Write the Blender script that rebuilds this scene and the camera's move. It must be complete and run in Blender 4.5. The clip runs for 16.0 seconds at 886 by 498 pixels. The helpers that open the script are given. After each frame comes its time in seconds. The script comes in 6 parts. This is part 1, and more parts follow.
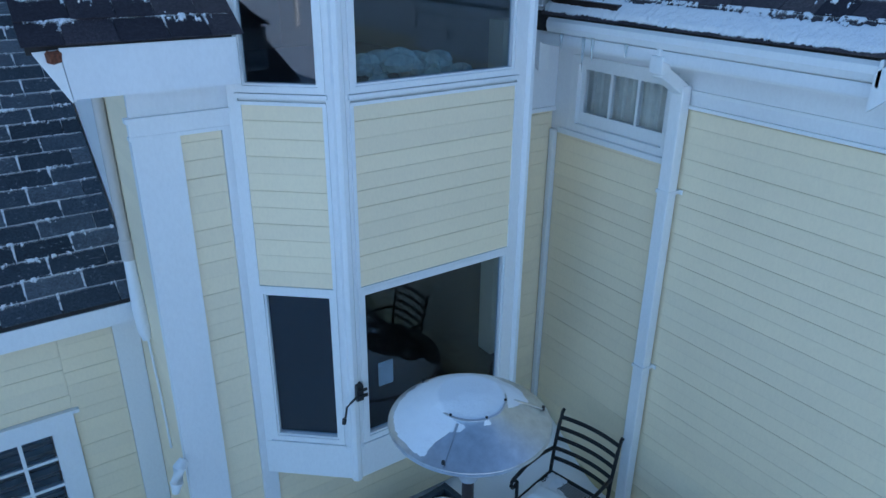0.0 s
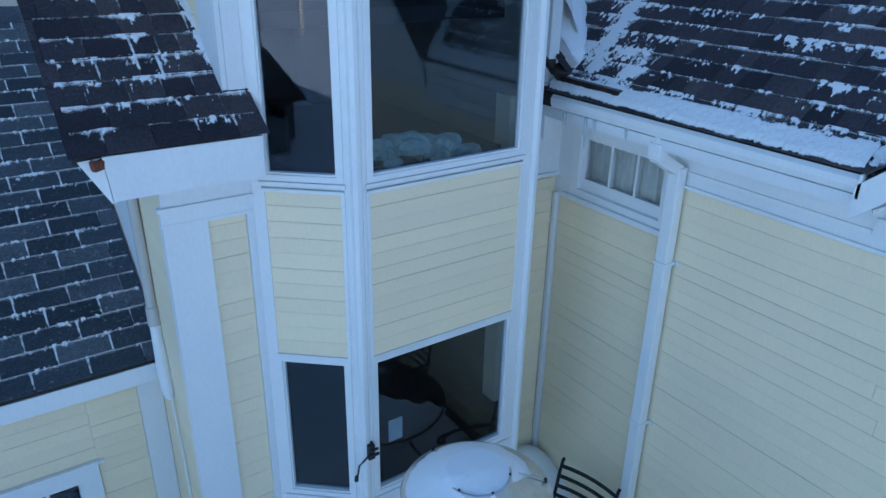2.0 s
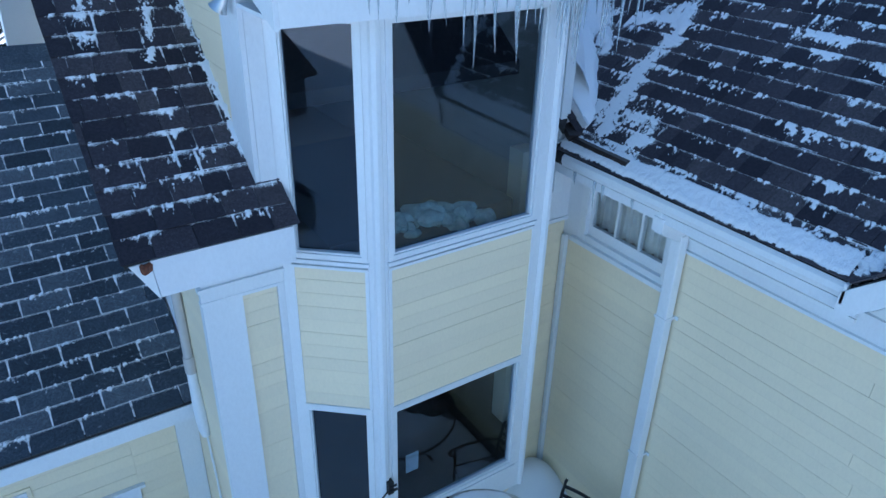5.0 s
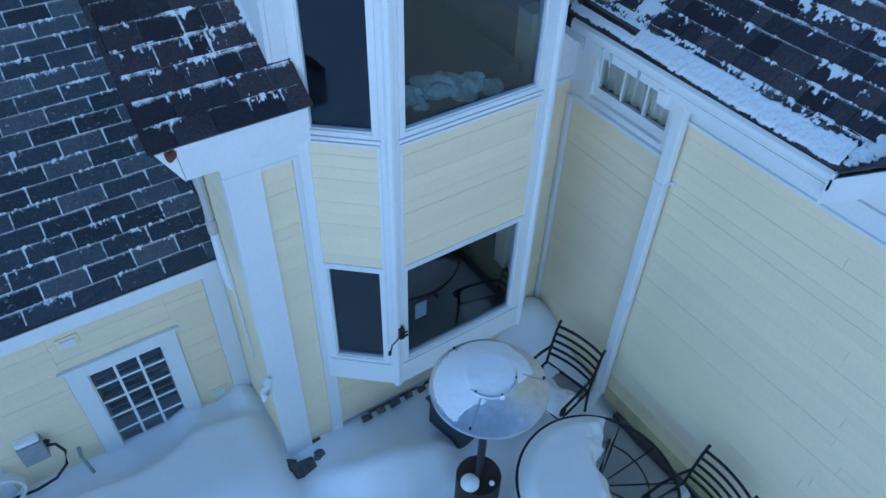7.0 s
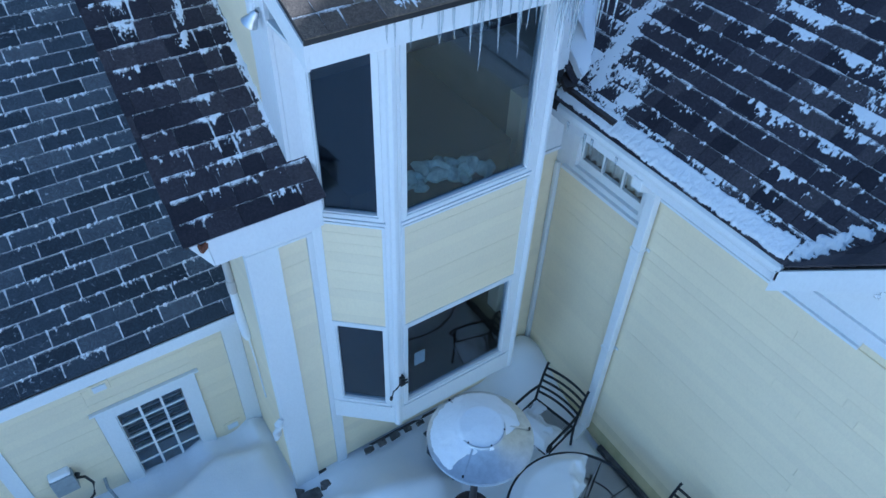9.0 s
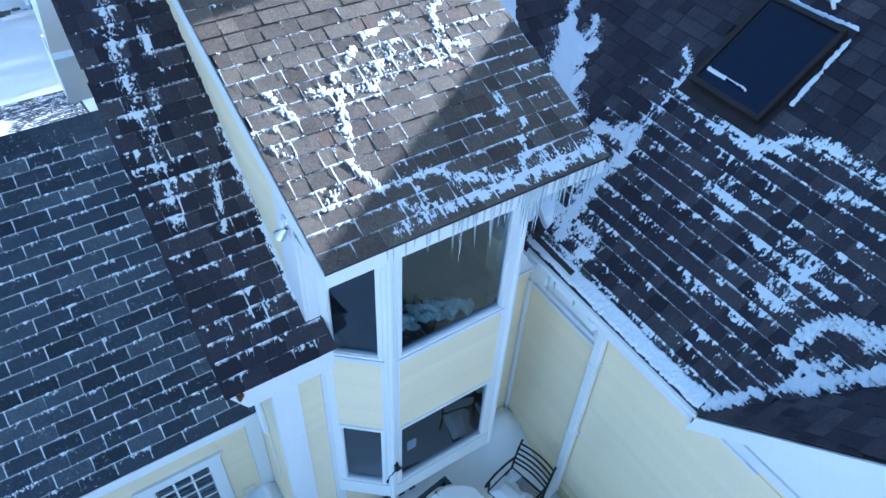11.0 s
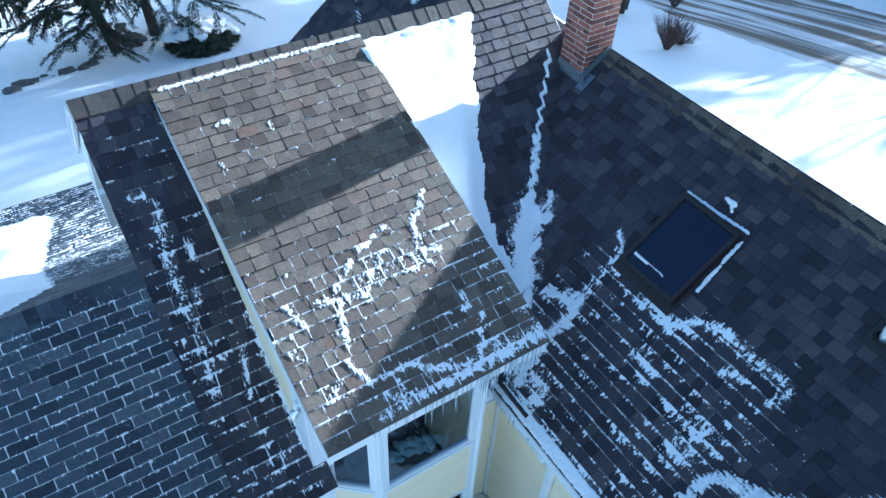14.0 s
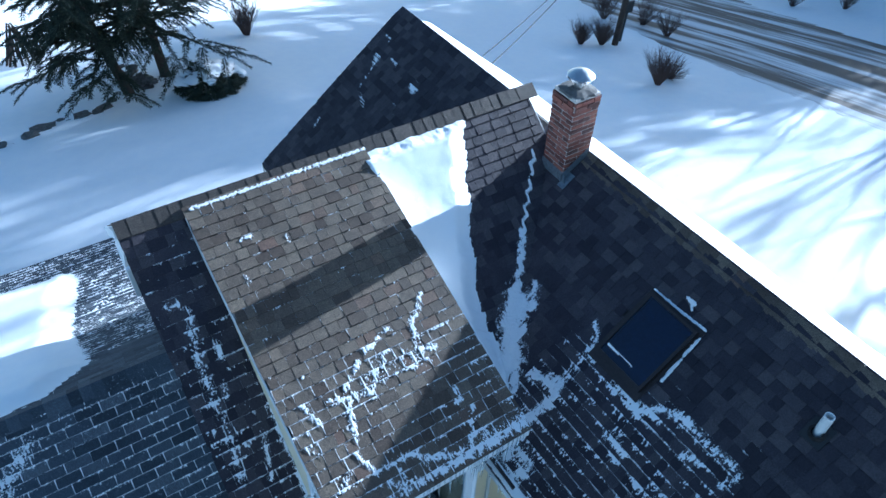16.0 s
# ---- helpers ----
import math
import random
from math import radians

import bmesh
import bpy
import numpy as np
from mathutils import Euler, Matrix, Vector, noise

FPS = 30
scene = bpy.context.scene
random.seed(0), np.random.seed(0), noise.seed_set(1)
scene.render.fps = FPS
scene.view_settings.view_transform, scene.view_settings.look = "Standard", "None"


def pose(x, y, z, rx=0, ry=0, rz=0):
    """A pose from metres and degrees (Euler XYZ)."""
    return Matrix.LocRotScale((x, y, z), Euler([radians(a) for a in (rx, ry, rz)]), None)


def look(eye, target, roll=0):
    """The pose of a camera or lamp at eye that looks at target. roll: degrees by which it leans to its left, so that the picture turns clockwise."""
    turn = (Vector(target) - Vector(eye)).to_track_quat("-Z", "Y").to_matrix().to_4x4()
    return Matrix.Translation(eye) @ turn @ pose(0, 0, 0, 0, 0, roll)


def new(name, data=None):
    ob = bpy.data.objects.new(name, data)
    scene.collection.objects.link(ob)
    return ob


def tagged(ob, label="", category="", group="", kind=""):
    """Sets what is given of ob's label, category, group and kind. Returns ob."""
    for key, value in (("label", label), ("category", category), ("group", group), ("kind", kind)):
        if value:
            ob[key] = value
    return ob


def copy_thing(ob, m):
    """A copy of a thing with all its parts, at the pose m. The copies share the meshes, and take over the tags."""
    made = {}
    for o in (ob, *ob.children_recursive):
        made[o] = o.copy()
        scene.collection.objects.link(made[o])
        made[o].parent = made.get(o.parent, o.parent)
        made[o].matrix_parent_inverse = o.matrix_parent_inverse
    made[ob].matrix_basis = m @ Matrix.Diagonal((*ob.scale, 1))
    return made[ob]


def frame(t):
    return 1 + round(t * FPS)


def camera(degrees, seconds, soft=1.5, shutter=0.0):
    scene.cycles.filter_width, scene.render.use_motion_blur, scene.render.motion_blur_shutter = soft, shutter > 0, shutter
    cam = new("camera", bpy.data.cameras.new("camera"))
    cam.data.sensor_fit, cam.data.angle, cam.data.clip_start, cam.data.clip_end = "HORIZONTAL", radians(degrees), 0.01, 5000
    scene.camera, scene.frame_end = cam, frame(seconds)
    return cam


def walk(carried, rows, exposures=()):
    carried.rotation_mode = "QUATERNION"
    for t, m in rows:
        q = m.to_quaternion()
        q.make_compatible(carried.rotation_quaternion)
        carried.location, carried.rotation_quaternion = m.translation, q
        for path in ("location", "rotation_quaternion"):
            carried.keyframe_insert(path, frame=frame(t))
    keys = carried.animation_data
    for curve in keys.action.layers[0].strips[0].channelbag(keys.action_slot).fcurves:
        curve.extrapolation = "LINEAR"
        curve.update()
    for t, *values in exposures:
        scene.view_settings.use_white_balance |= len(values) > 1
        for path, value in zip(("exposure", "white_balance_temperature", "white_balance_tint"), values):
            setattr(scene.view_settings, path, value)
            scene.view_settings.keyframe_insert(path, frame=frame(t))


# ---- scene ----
cam = camera(64.1, 16.0)
PATH = [
    (0, (0.165, 0.433, 4.259), (1.204, 1.94, 3.453), 0.6),
    (0.5, (0.177, 0.446, 4.413), (1.213, 1.955, 3.606), 0.7),
    (1, (0.162, 0.446, 4.527), (1.199, 1.951, 3.716), 0.8),
    (1.5, (0.131, 0.442, 4.637), (1.167, 1.948, 3.825), 0.9),
    (2, (0.086, 0.425, 4.771), (1.123, 1.931, 3.963), 1.1),
    (2.5, (0.055, 0.44, 4.961), (1.091, 1.942, 4.14), 1.2),
    (3, (0.041, 0.443, 5.144), (1.074, 1.946, 4.325), 1.3),
    (3.2, (0.034, 0.447, 5.214), (1.067, 1.952, 4.397), 1.4),
    (5.3, (0.056, 0.537, 5.643), (1.024, 1.966, 4.633), 1.6),
    (5.5, (0.044, 0.558, 5.681), (1.001, 1.959, 4.622), 1.7),
    (6, (0.035, 0.575, 5.794), (0.945, 1.908, 4.612), 1.7),
    (6.5, (0.035, 0.575, 5.913), (0.895, 1.831, 4.616), 1.8),
    (7, (0.023, 0.579, 6.038), (0.846, 1.774, 4.661), 1.9),
    (7.5, (0.015, 0.569, 6.162), (0.838, 1.76, 4.781), 2.1),
    (8, (0.012, 0.539, 6.292), (0.836, 1.729, 4.912), 2.2),
    (8.5, (-0.008, 0.53, 6.467), (0.816, 1.718, 5.085), 2.3),
    (9, (-0.012, 0.54, 6.799), (0.81, 1.727, 5.415), 2.4),
    (9.5, (-0.032, 0.578, 7.184), (0.796, 1.756, 5.796), 2.8),
    (9.7, (-0.034, 0.571, 7.329), (0.795, 1.751, 5.943), 2.9),
    (11.8, (0.041, 0.61, 9.043), (0.86, 1.75, 7.618), 3.5),
    (12, (0.011, 0.573, 9.128), (0.842, 1.729, 7.724), 3.4),
    (12.5, (0.047, 0.551, 9.541), (0.876, 1.709, 8.136), 3.4),
    (13, (0.125, 0.513, 9.973), (0.943, 1.676, 8.567), 3.1),
    (13.5, (0.174, 0.494, 10.388), (0.985, 1.662, 8.982), 2.8),
    (14, (0.186, 0.485, 10.789), (0.998, 1.657, 9.386), 2.8),
    (14.5, (0.212, 0.454, 11.19), (1.024, 1.628, 9.79), 2.7),
    (15, (0.232, 0.448, 11.589), (1.044, 1.625, 10.191), 2.6),
    (15.5, (0.234, 0.461, 11.978), (1.045, 1.641, 10.582), 2.4),
    (16, (0.215, 0.48, 12.352), (1.027, 1.662, 10.958), 2.3),
]
walk(cam, [(t, look(eye, target, roll)) for t, eye, target, roll in PATH],
     [(0.0, 2.31, 4850, 11), (2.0, 2.36, 4850, 11), (3.0, 2.45, 4870, 11), (6.0, 2.5, 4770, 11), (9.5, 2.68, 4800, 11), (12.2, 3.0, 4850, 8), (13.5, 2.8, 4830, 5), (14.5, 2.57, 4790, 4), (16.0, 2.03, 4660, 4)])

# ---- world and sun ----
SUN = Vector((1.0, 0.122, 0.2)).normalized()
world = bpy.data.worlds.new("sky")
scene.world = world
world.use_nodes = True
wn = world.node_tree
sky = wn.nodes.new("ShaderNodeTexSky")
sky.sky_type, sky.sun_disc = "NISHITA", False
sky.sun_elevation = math.asin(SUN.z)
sky.sun_rotation = math.atan2(SUN.x, SUN.y)
wn.links.new(sky.outputs[0], wn.nodes["Background"].inputs[0])
wn.nodes["Background"].inputs[1].default_value = 0.051
sun = new("sun", bpy.data.lights.new("sun", "SUN"))
sun.data.energy, sun.data.angle, sun.data.color = 4.0, radians(0.5), (1.0, 0.95, 0.88)
sun.matrix_world = look((0, 0, 30), Vector((0, 0, 30)) - SUN)

# ---- materials ----
def nodes_of(name, rough=0.8, metal=0.0):
    m = bpy.data.materials.new(name)
    m.use_nodes = True
    nt = m.node_tree
    b = nt.nodes["Principled BSDF"]
    b.inputs["Roughness"].default_value = rough
    b.inputs["Metallic"].default_value = metal
    return m, nt, b


def world_noise(nt, scale, detail=4.0, rough=0.6, stretch=(1, 1, 1)):
    """Noise laid in the place itself, so that shared meshes do not repeat it."""
    geo = nt.nodes.new("ShaderNodeNewGeometry")
    mp = nt.nodes.new("ShaderNodeMapping")
    mp.inputs["Scale"].default_value = stretch
    n = nt.nodes.new("ShaderNodeTexNoise")
    n.inputs["Scale"].default_value = scale
    n.inputs["Detail"].default_value = detail
    n.inputs["Roughness"].default_value = rough
    nt.links.new(geo.outputs["Position"], mp.inputs[0])
    nt.links.new(mp.outputs[0], n.inputs["Vector"])
    return n


def ramp(nt, fac, stops):
    r = nt.nodes.new("ShaderNodeValToRGB")
    while len(r.color_ramp.elements) < len(stops):
        r.color_ramp.elements.new(0.5)
    for e, (p, c) in zip(r.color_ramp.elements, stops):
        e.position, e.color = p, (*c, 1) if len(c) == 3 else c
    nt.links.new(fac, r.inputs[0])
    return r.outputs[0]


def mixed(nt, fac, a, b, mode="MIX"):
    m = nt.nodes.new("ShaderNodeMix")
    m.data_type, m.blend_type = "RGBA", mode
    for sock, v in ((m.inputs[0], fac), (m.inputs[6], a), (m.inputs[7], b)):
        if isinstance(v, (int, float)):
            sock.default_value = v
        elif isinstance(v, tuple):
            sock.default_value = (*v, 1)
        else:
            nt.links.new(v, sock)
    return m.outputs[2]


def bumped(nt, b, height, strength, distance=0.01):
    n = nt.nodes.new("ShaderNodeBump")
    n.inputs["Strength"].default_value = strength
    n.inputs["Distance"].default_value = distance
    nt.links.new(height, n.inputs["Height"])
    nt.links.new(n.outputs[0], b.inputs["Normal"])


def piece_random(nt):
    """One random number for each piece, whether it is an object or an island of a joined mesh."""
    oi = nt.nodes.new("ShaderNodeObjectInfo")
    ge = nt.nodes.new("ShaderNodeNewGeometry")
    add = nt.nodes.new("ShaderNodeMath")
    add.operation = "ADD"
    nt.links.new(oi.outputs["Random"], add.inputs[0])
    nt.links.new(ge.outputs["Random Per Island"], add.inputs[1])
    fr = nt.nodes.new("ShaderNodeMath")
    fr.operation = "FRACT"
    nt.links.new(add.outputs[0], fr.inputs[0])
    return fr.outputs[0]


def shingle_material(name, stops, frost=0.0):
    m, nt, b = nodes_of(name, 0.72)
    b.inputs["Specular IOR Level"].default_value = 0.32
    col = ramp(nt, piece_random(nt), stops)
    grain = world_noise(nt, 260, 2, 0.7)
    col = mixed(nt, 0.75, col, ramp(nt, grain.outputs[0], [(0.3, (.35, .35, .36)), (0.5, (1, 1, 1)), (0.72, (2.0, 1.95, 1.9))]), "MULTIPLY")
    mottle = world_noise(nt, 62, 3, 0.8)
    col = mixed(nt, 0.8, col, ramp(nt, mottle.outputs[0], [(0.3, (.55, .55, .56)), (0.5, (1, 1, 1)), (0.7, (1.6, 1.58, 1.55))]), "MULTIPLY")
    wear = world_noise(nt, 3.5, 5, 0.65)
    col = mixed(nt, 0.8, col, ramp(nt, wear.outputs[0], [(0.3, (.72, .72, .74)), (0.7, (1.25, 1.22, 1.18))]), "MULTIPLY")
    if frost:
        # specks of hoar frost caught in the granules
        speck, field = world_noise(nt, 26, 4, 0.75), world_noise(nt, 1.1, 3, 0.6)
        spots = mixed(nt, 1.0, ramp(nt, speck.outputs[0], [(0.60, (0, 0, 0)), (0.72, (frost, frost, frost))]), ramp(nt, field.outputs[0], [(0.40, (0, 0, 0)), (0.60, (1, 1, 1))]), "MULTIPLY")
        col = mixed(nt, spots, col, (.62, .66, .70))
    nt.links.new(col, b.inputs["Base Color"])
    bumped(nt, b, grain.outputs[0], 0.6, 0.004)
    return m


def painted(name, col, dark, rough=0.55, streak=0.35, pieces=False):
    m, nt, b = nodes_of(name, rough)
    base = world_noise(nt, 1.6, 5, 0.65, (1, 1, 0.35))
    c = mixed(nt, ramp(nt, base.outputs[0], [(0.35, (0, 0, 0)), (0.75, (streak, streak, streak))]), col, dark)
    fine = world_noise(nt, 60, 4, 0.7, (1, 1, 0.5))
    c = mixed(nt, 0.35, c, ramp(nt, fine.outputs[0], [(0.25, (.86, .86, .86)), (0.6, (1.03, 1.03, 1.03))]), "MULTIPLY")
    if pieces:
        c = mixed(nt, 0.5, c, ramp(nt, piece_random(nt), [(0.0, (.93, .93, .94)), (1.0, (1.04, 1.04, 1.02))]), "MULTIPLY")
    nt.links.new(c, b.inputs["Base Color"])
    bumped(nt, b, fine.outputs[0], 0.15, 0.003)
    return m


def plain(name, col, rough=0.6, metal=0.0, vary=0.25, scale=30.0, bump=0.1):
    m, nt, b = nodes_of(name, rough, metal)
    n = world_noise(nt, scale, 5, 0.65)
    lo, hi = tuple(v * (1 - vary) for v in col), tuple(min(1, v * (1 + vary)) for v in col)
    nt.links.new(ramp(nt, n.outputs[0], [(0.3, lo), (0.7, hi)]), b.inputs["Base Color"])
    if bump:
        bumped(nt, b, n.outputs[0], bump, 0.005)
    return m


def snow_material(name, fine=55.0, strength=0.35):
    m, nt, b = nodes_of(name, 0.7)
    a, c = world_noise(nt, 2.2, 4, 0.6), world_noise(nt, fine, 4, 0.75)
    nt.links.new(ramp(nt, a.outputs[0], [(0.3, (.89, .91, .94)), (0.7, (.94, .95, .96))]), b.inputs["Base Color"])
    b.inputs["Specular IOR Level"].default_value = 0.25
    bumped(nt, b, c.outputs[0], strength, 0.012)
    return m


def glass_material(name, tint=(.8, .88, .9)):
    m, nt, b = nodes_of(name, 0.015)
    b.inputs["Base Color"].default_value = (*tint, 1)
    b.inputs["Transmission Weight"].default_value = 1.0
    b.inputs["IOR"].default_value = 1.5
    return m


# base colour darkened and blued for the roofs lying in shade
SHINGLE = shingle_material("shaded_laminate_shingle", [(0.0, (.019, .017, .025)), (0.3, (.031, .028, .038)), (0.65, (.045, .040, .050)), (1.0, (.070, .062, .068))])
# the same shingle, lightened and browned in colour to look sunlit
SUNLIT_SHINGLE = shingle_material("sunlit_shingle", [(0.0, (.062, .047, .037)), (0.25, (.090, .073, .058)), (0.6, (.114, .095, .075)), (0.85, (.138, .115, .088)), (1.0, (.112, .074, .056))])
TAB = shingle_material("tab_shingle", [(0.0, (.026, .034, .046)), (0.35, (.050, .063, .082)), (0.75, (.070, .086, .108)), (1.0, (.104, .120, .143))], 0.7)
CAP = shingle_material("ridge_shingle", [(0.0, (.040, .035, .032)), (1.0, (.068, .059, .052))])
FELT = plain("roof_felt", (.03, .028, .028), 0.95)
YELLOW = painted("yellow_clapboard_paint", (.86, .755, .53), (.76, .67, .49), 0.6, 0.4, True)
BEIGE = painted("beige_pipe_paint", (.55, .53, .50), (.40, .38, .35), 0.5, 0.5)
WHITE = painted("white_trim_paint", (.80, .82, .83), (.66, .68, .70), 0.5, 0.35)
BOARD = painted("white_board_paint", (.78, .80, .82), (.62, .64, .67), 0.55, 0.45)
SNOW = snow_material("snow")
CRUST = snow_material("crusted_snow", 90.0, 0.7)
cnt, cb = CRUST.node_tree, CRUST.node_tree.nodes["Principled BSDF"]
c_depth = cnt.nodes.new("ShaderNodeAttribute")
c_depth.attribute_name = "depth"
c_grain = world_noise(cnt, 150, 4, 0.85)
c_thick, c_edge = cnt.nodes.new("ShaderNodeMath"), cnt.nodes.new("ShaderNodeMath")
c_thick.operation, c_edge.operation = "MULTIPLY_ADD", "MULTIPLY_ADD"
c_thick.inputs[1].default_value, c_thick.inputs[2].default_value = 50.0, -1.15
cnt.links.new(c_depth.outputs["Fac"], c_thick.inputs[0])
c_edge.inputs[1].default_value, c_edge.use_clamp = 3.1, True
cnt.links.new(c_grain.outputs[0], c_edge.inputs[0])
cnt.links.new(c_thick.outputs[0], c_edge.inputs[2])
cnt.links.new(c_edge.outputs[0], cb.inputs["Alpha"])
GLASS = glass_material("window_glass", (.62, .74, .88))
CLEAR = glass_material("clear_glass", (.93, .96, .98))
NAVY = glass_material("blue_coated_glass", (.16, .26, .55))
ICE, ice_nt, ice_b = nodes_of("ice", 0.12)
ice_b.inputs["Base Color"].default_value = (.86, .92, .95, 1)
ice_b.inputs["Transmission Weight"].default_value = 0.75
ice_b.inputs["IOR"].default_value = 1.31
bumped(ice_nt, ice_b, world_noise(ice_nt, 40, 2).outputs[0], 0.4, 0.01)
STEEL = plain("galvanised_steel", (.62, .63, .64), 0.33, 1.0, 0.12, 18)
BRONZE = plain("dark_bronze_paint", (.032, .024, .022), 0.4, 0.3, 0.3, 30)
IRON = plain("black_iron", (.022, .023, .026), 0.45, 0.4, 0.3, 40)
RUST = plain("rust", (.13, .045, .022), 0.85, 0, 0.5, 60)
MORTAR = plain("mortar", (.58, .54, .50), 0.95, 0, 0.3, 40, 0.4)
STONE = plain("field_stone", (.12, .115, .11), 0.9, 0, 0.5, 9, 0.6)
LEAD = plain("lead_flashing", (.20, .23, .26), 0.5, 0.7, 0.3, 25)
BLACK = plain("black_plastic", (.015, .015, .016), 0.5, 0, 0.2, 30)
GREY = plain("grey_box_paint", (.30, .33, .35), 0.5, 0, 0.15, 20)
BARK = plain("bark", (.05, .038, .03), 0.95, 0, 0.5, 14, 0.7)
PALEBARK = plain("pale_bark", (.42, .38, .33), 0.9, 0, 0.4, 9, 0.4)
TWIG = plain("twig_bark", (.09, .06, .05), 0.95, 0, 0.4, 20, 0)
PVC = plain("white_pipe", (.78, .79, .78), 0.4, 0, 0.05, 20, 0)
WOODIN = plain("dark_wood_floor", (.10, .06, .035), 0.4, 0, 0.4, 6)
# plaster darkened in colour to keep the rooms dim behind the glass
DIM_PLASTER = plain("dim_room_plaster", (.32, .30, .27), 0.9, 0, 0.1, 5)
CLOTH = plain("pale_green_cloth", (.42, .52, .47), 0.9, 0, 0.35, 14)
LINEN = plain("white_curtain", (.75, .75, .72), 0.9, 0, 0.1, 14)
DARKFAB = plain("slate_cover", (.045, .06, .075), 0.7, 0, 0.3, 20)
BRICK, bnt, bb = nodes_of("red_brick", 0.9)
bcol = ramp(bnt, piece_random(bnt), [(0.0, (.075, .032, .028)), (0.3, (.14, .048, .036)), (0.6, (.21, .070, .050)), (0.85, (.26, .105, .075)), (1.0, (.12, .065, .058))])
bspot = world_noise(bnt, 28, 5, 0.7)
nt_col = mixed(bnt, ramp(bnt, bspot.outputs[0], [(0.55, (0, 0, 0)), (0.8, (.7, .7, .7))]), bcol, (.42, .33, .29))
bnt.links.new(nt_col, bb.inputs["Base Color"])
bumped(bnt, bb, bspot.outputs[0], 0.5, 0.006)
NEEDLE, nnt, nb = nodes_of("spruce_needles", 0.8)
nnt.links.new(ramp(nnt, piece_random(nnt), [(0.0, (.010, .016, .010)), (0.6, (.022, .034, .018)), (1.0, (.045, .05, .028))]), nb.inputs["Base Color"])
ASPHALT, ant, ab = nodes_of("snowy_asphalt", 0.85)
a_wide, a_fine = world_noise(ant, 0.5, 6, 0.65, (1.7, 0.10, 0.3)), world_noise(ant, 30, 4, 0.7)
acol = mixed(ant, ramp(ant, a_wide.outputs[0], [(0.45, (0, 0, 0)), (0.58, (1, 1, 1))]), (.17, .14, .115), (.78, .79, .81))
acol = mixed(ant, 0.4, acol, ramp(ant, a_fine.outputs[0], [(0.3, (.7, .7, .7)), (0.7, (1.1, 1.1, 1.1))]), "MULTIPLY")
ant.links.new(acol, ab.inputs["Base Color"])
bumped(ant, ab, a_fine.outputs[0], 0.3, 0.02)
RUBBER = plain("dull_black_wire", (.02, .02, .02), 1.0, 0, 0.2, 30, 0)
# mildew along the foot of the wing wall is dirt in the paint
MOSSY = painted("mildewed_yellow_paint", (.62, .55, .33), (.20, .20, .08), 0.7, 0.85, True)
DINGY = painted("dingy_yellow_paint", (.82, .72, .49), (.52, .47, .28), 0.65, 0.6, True)


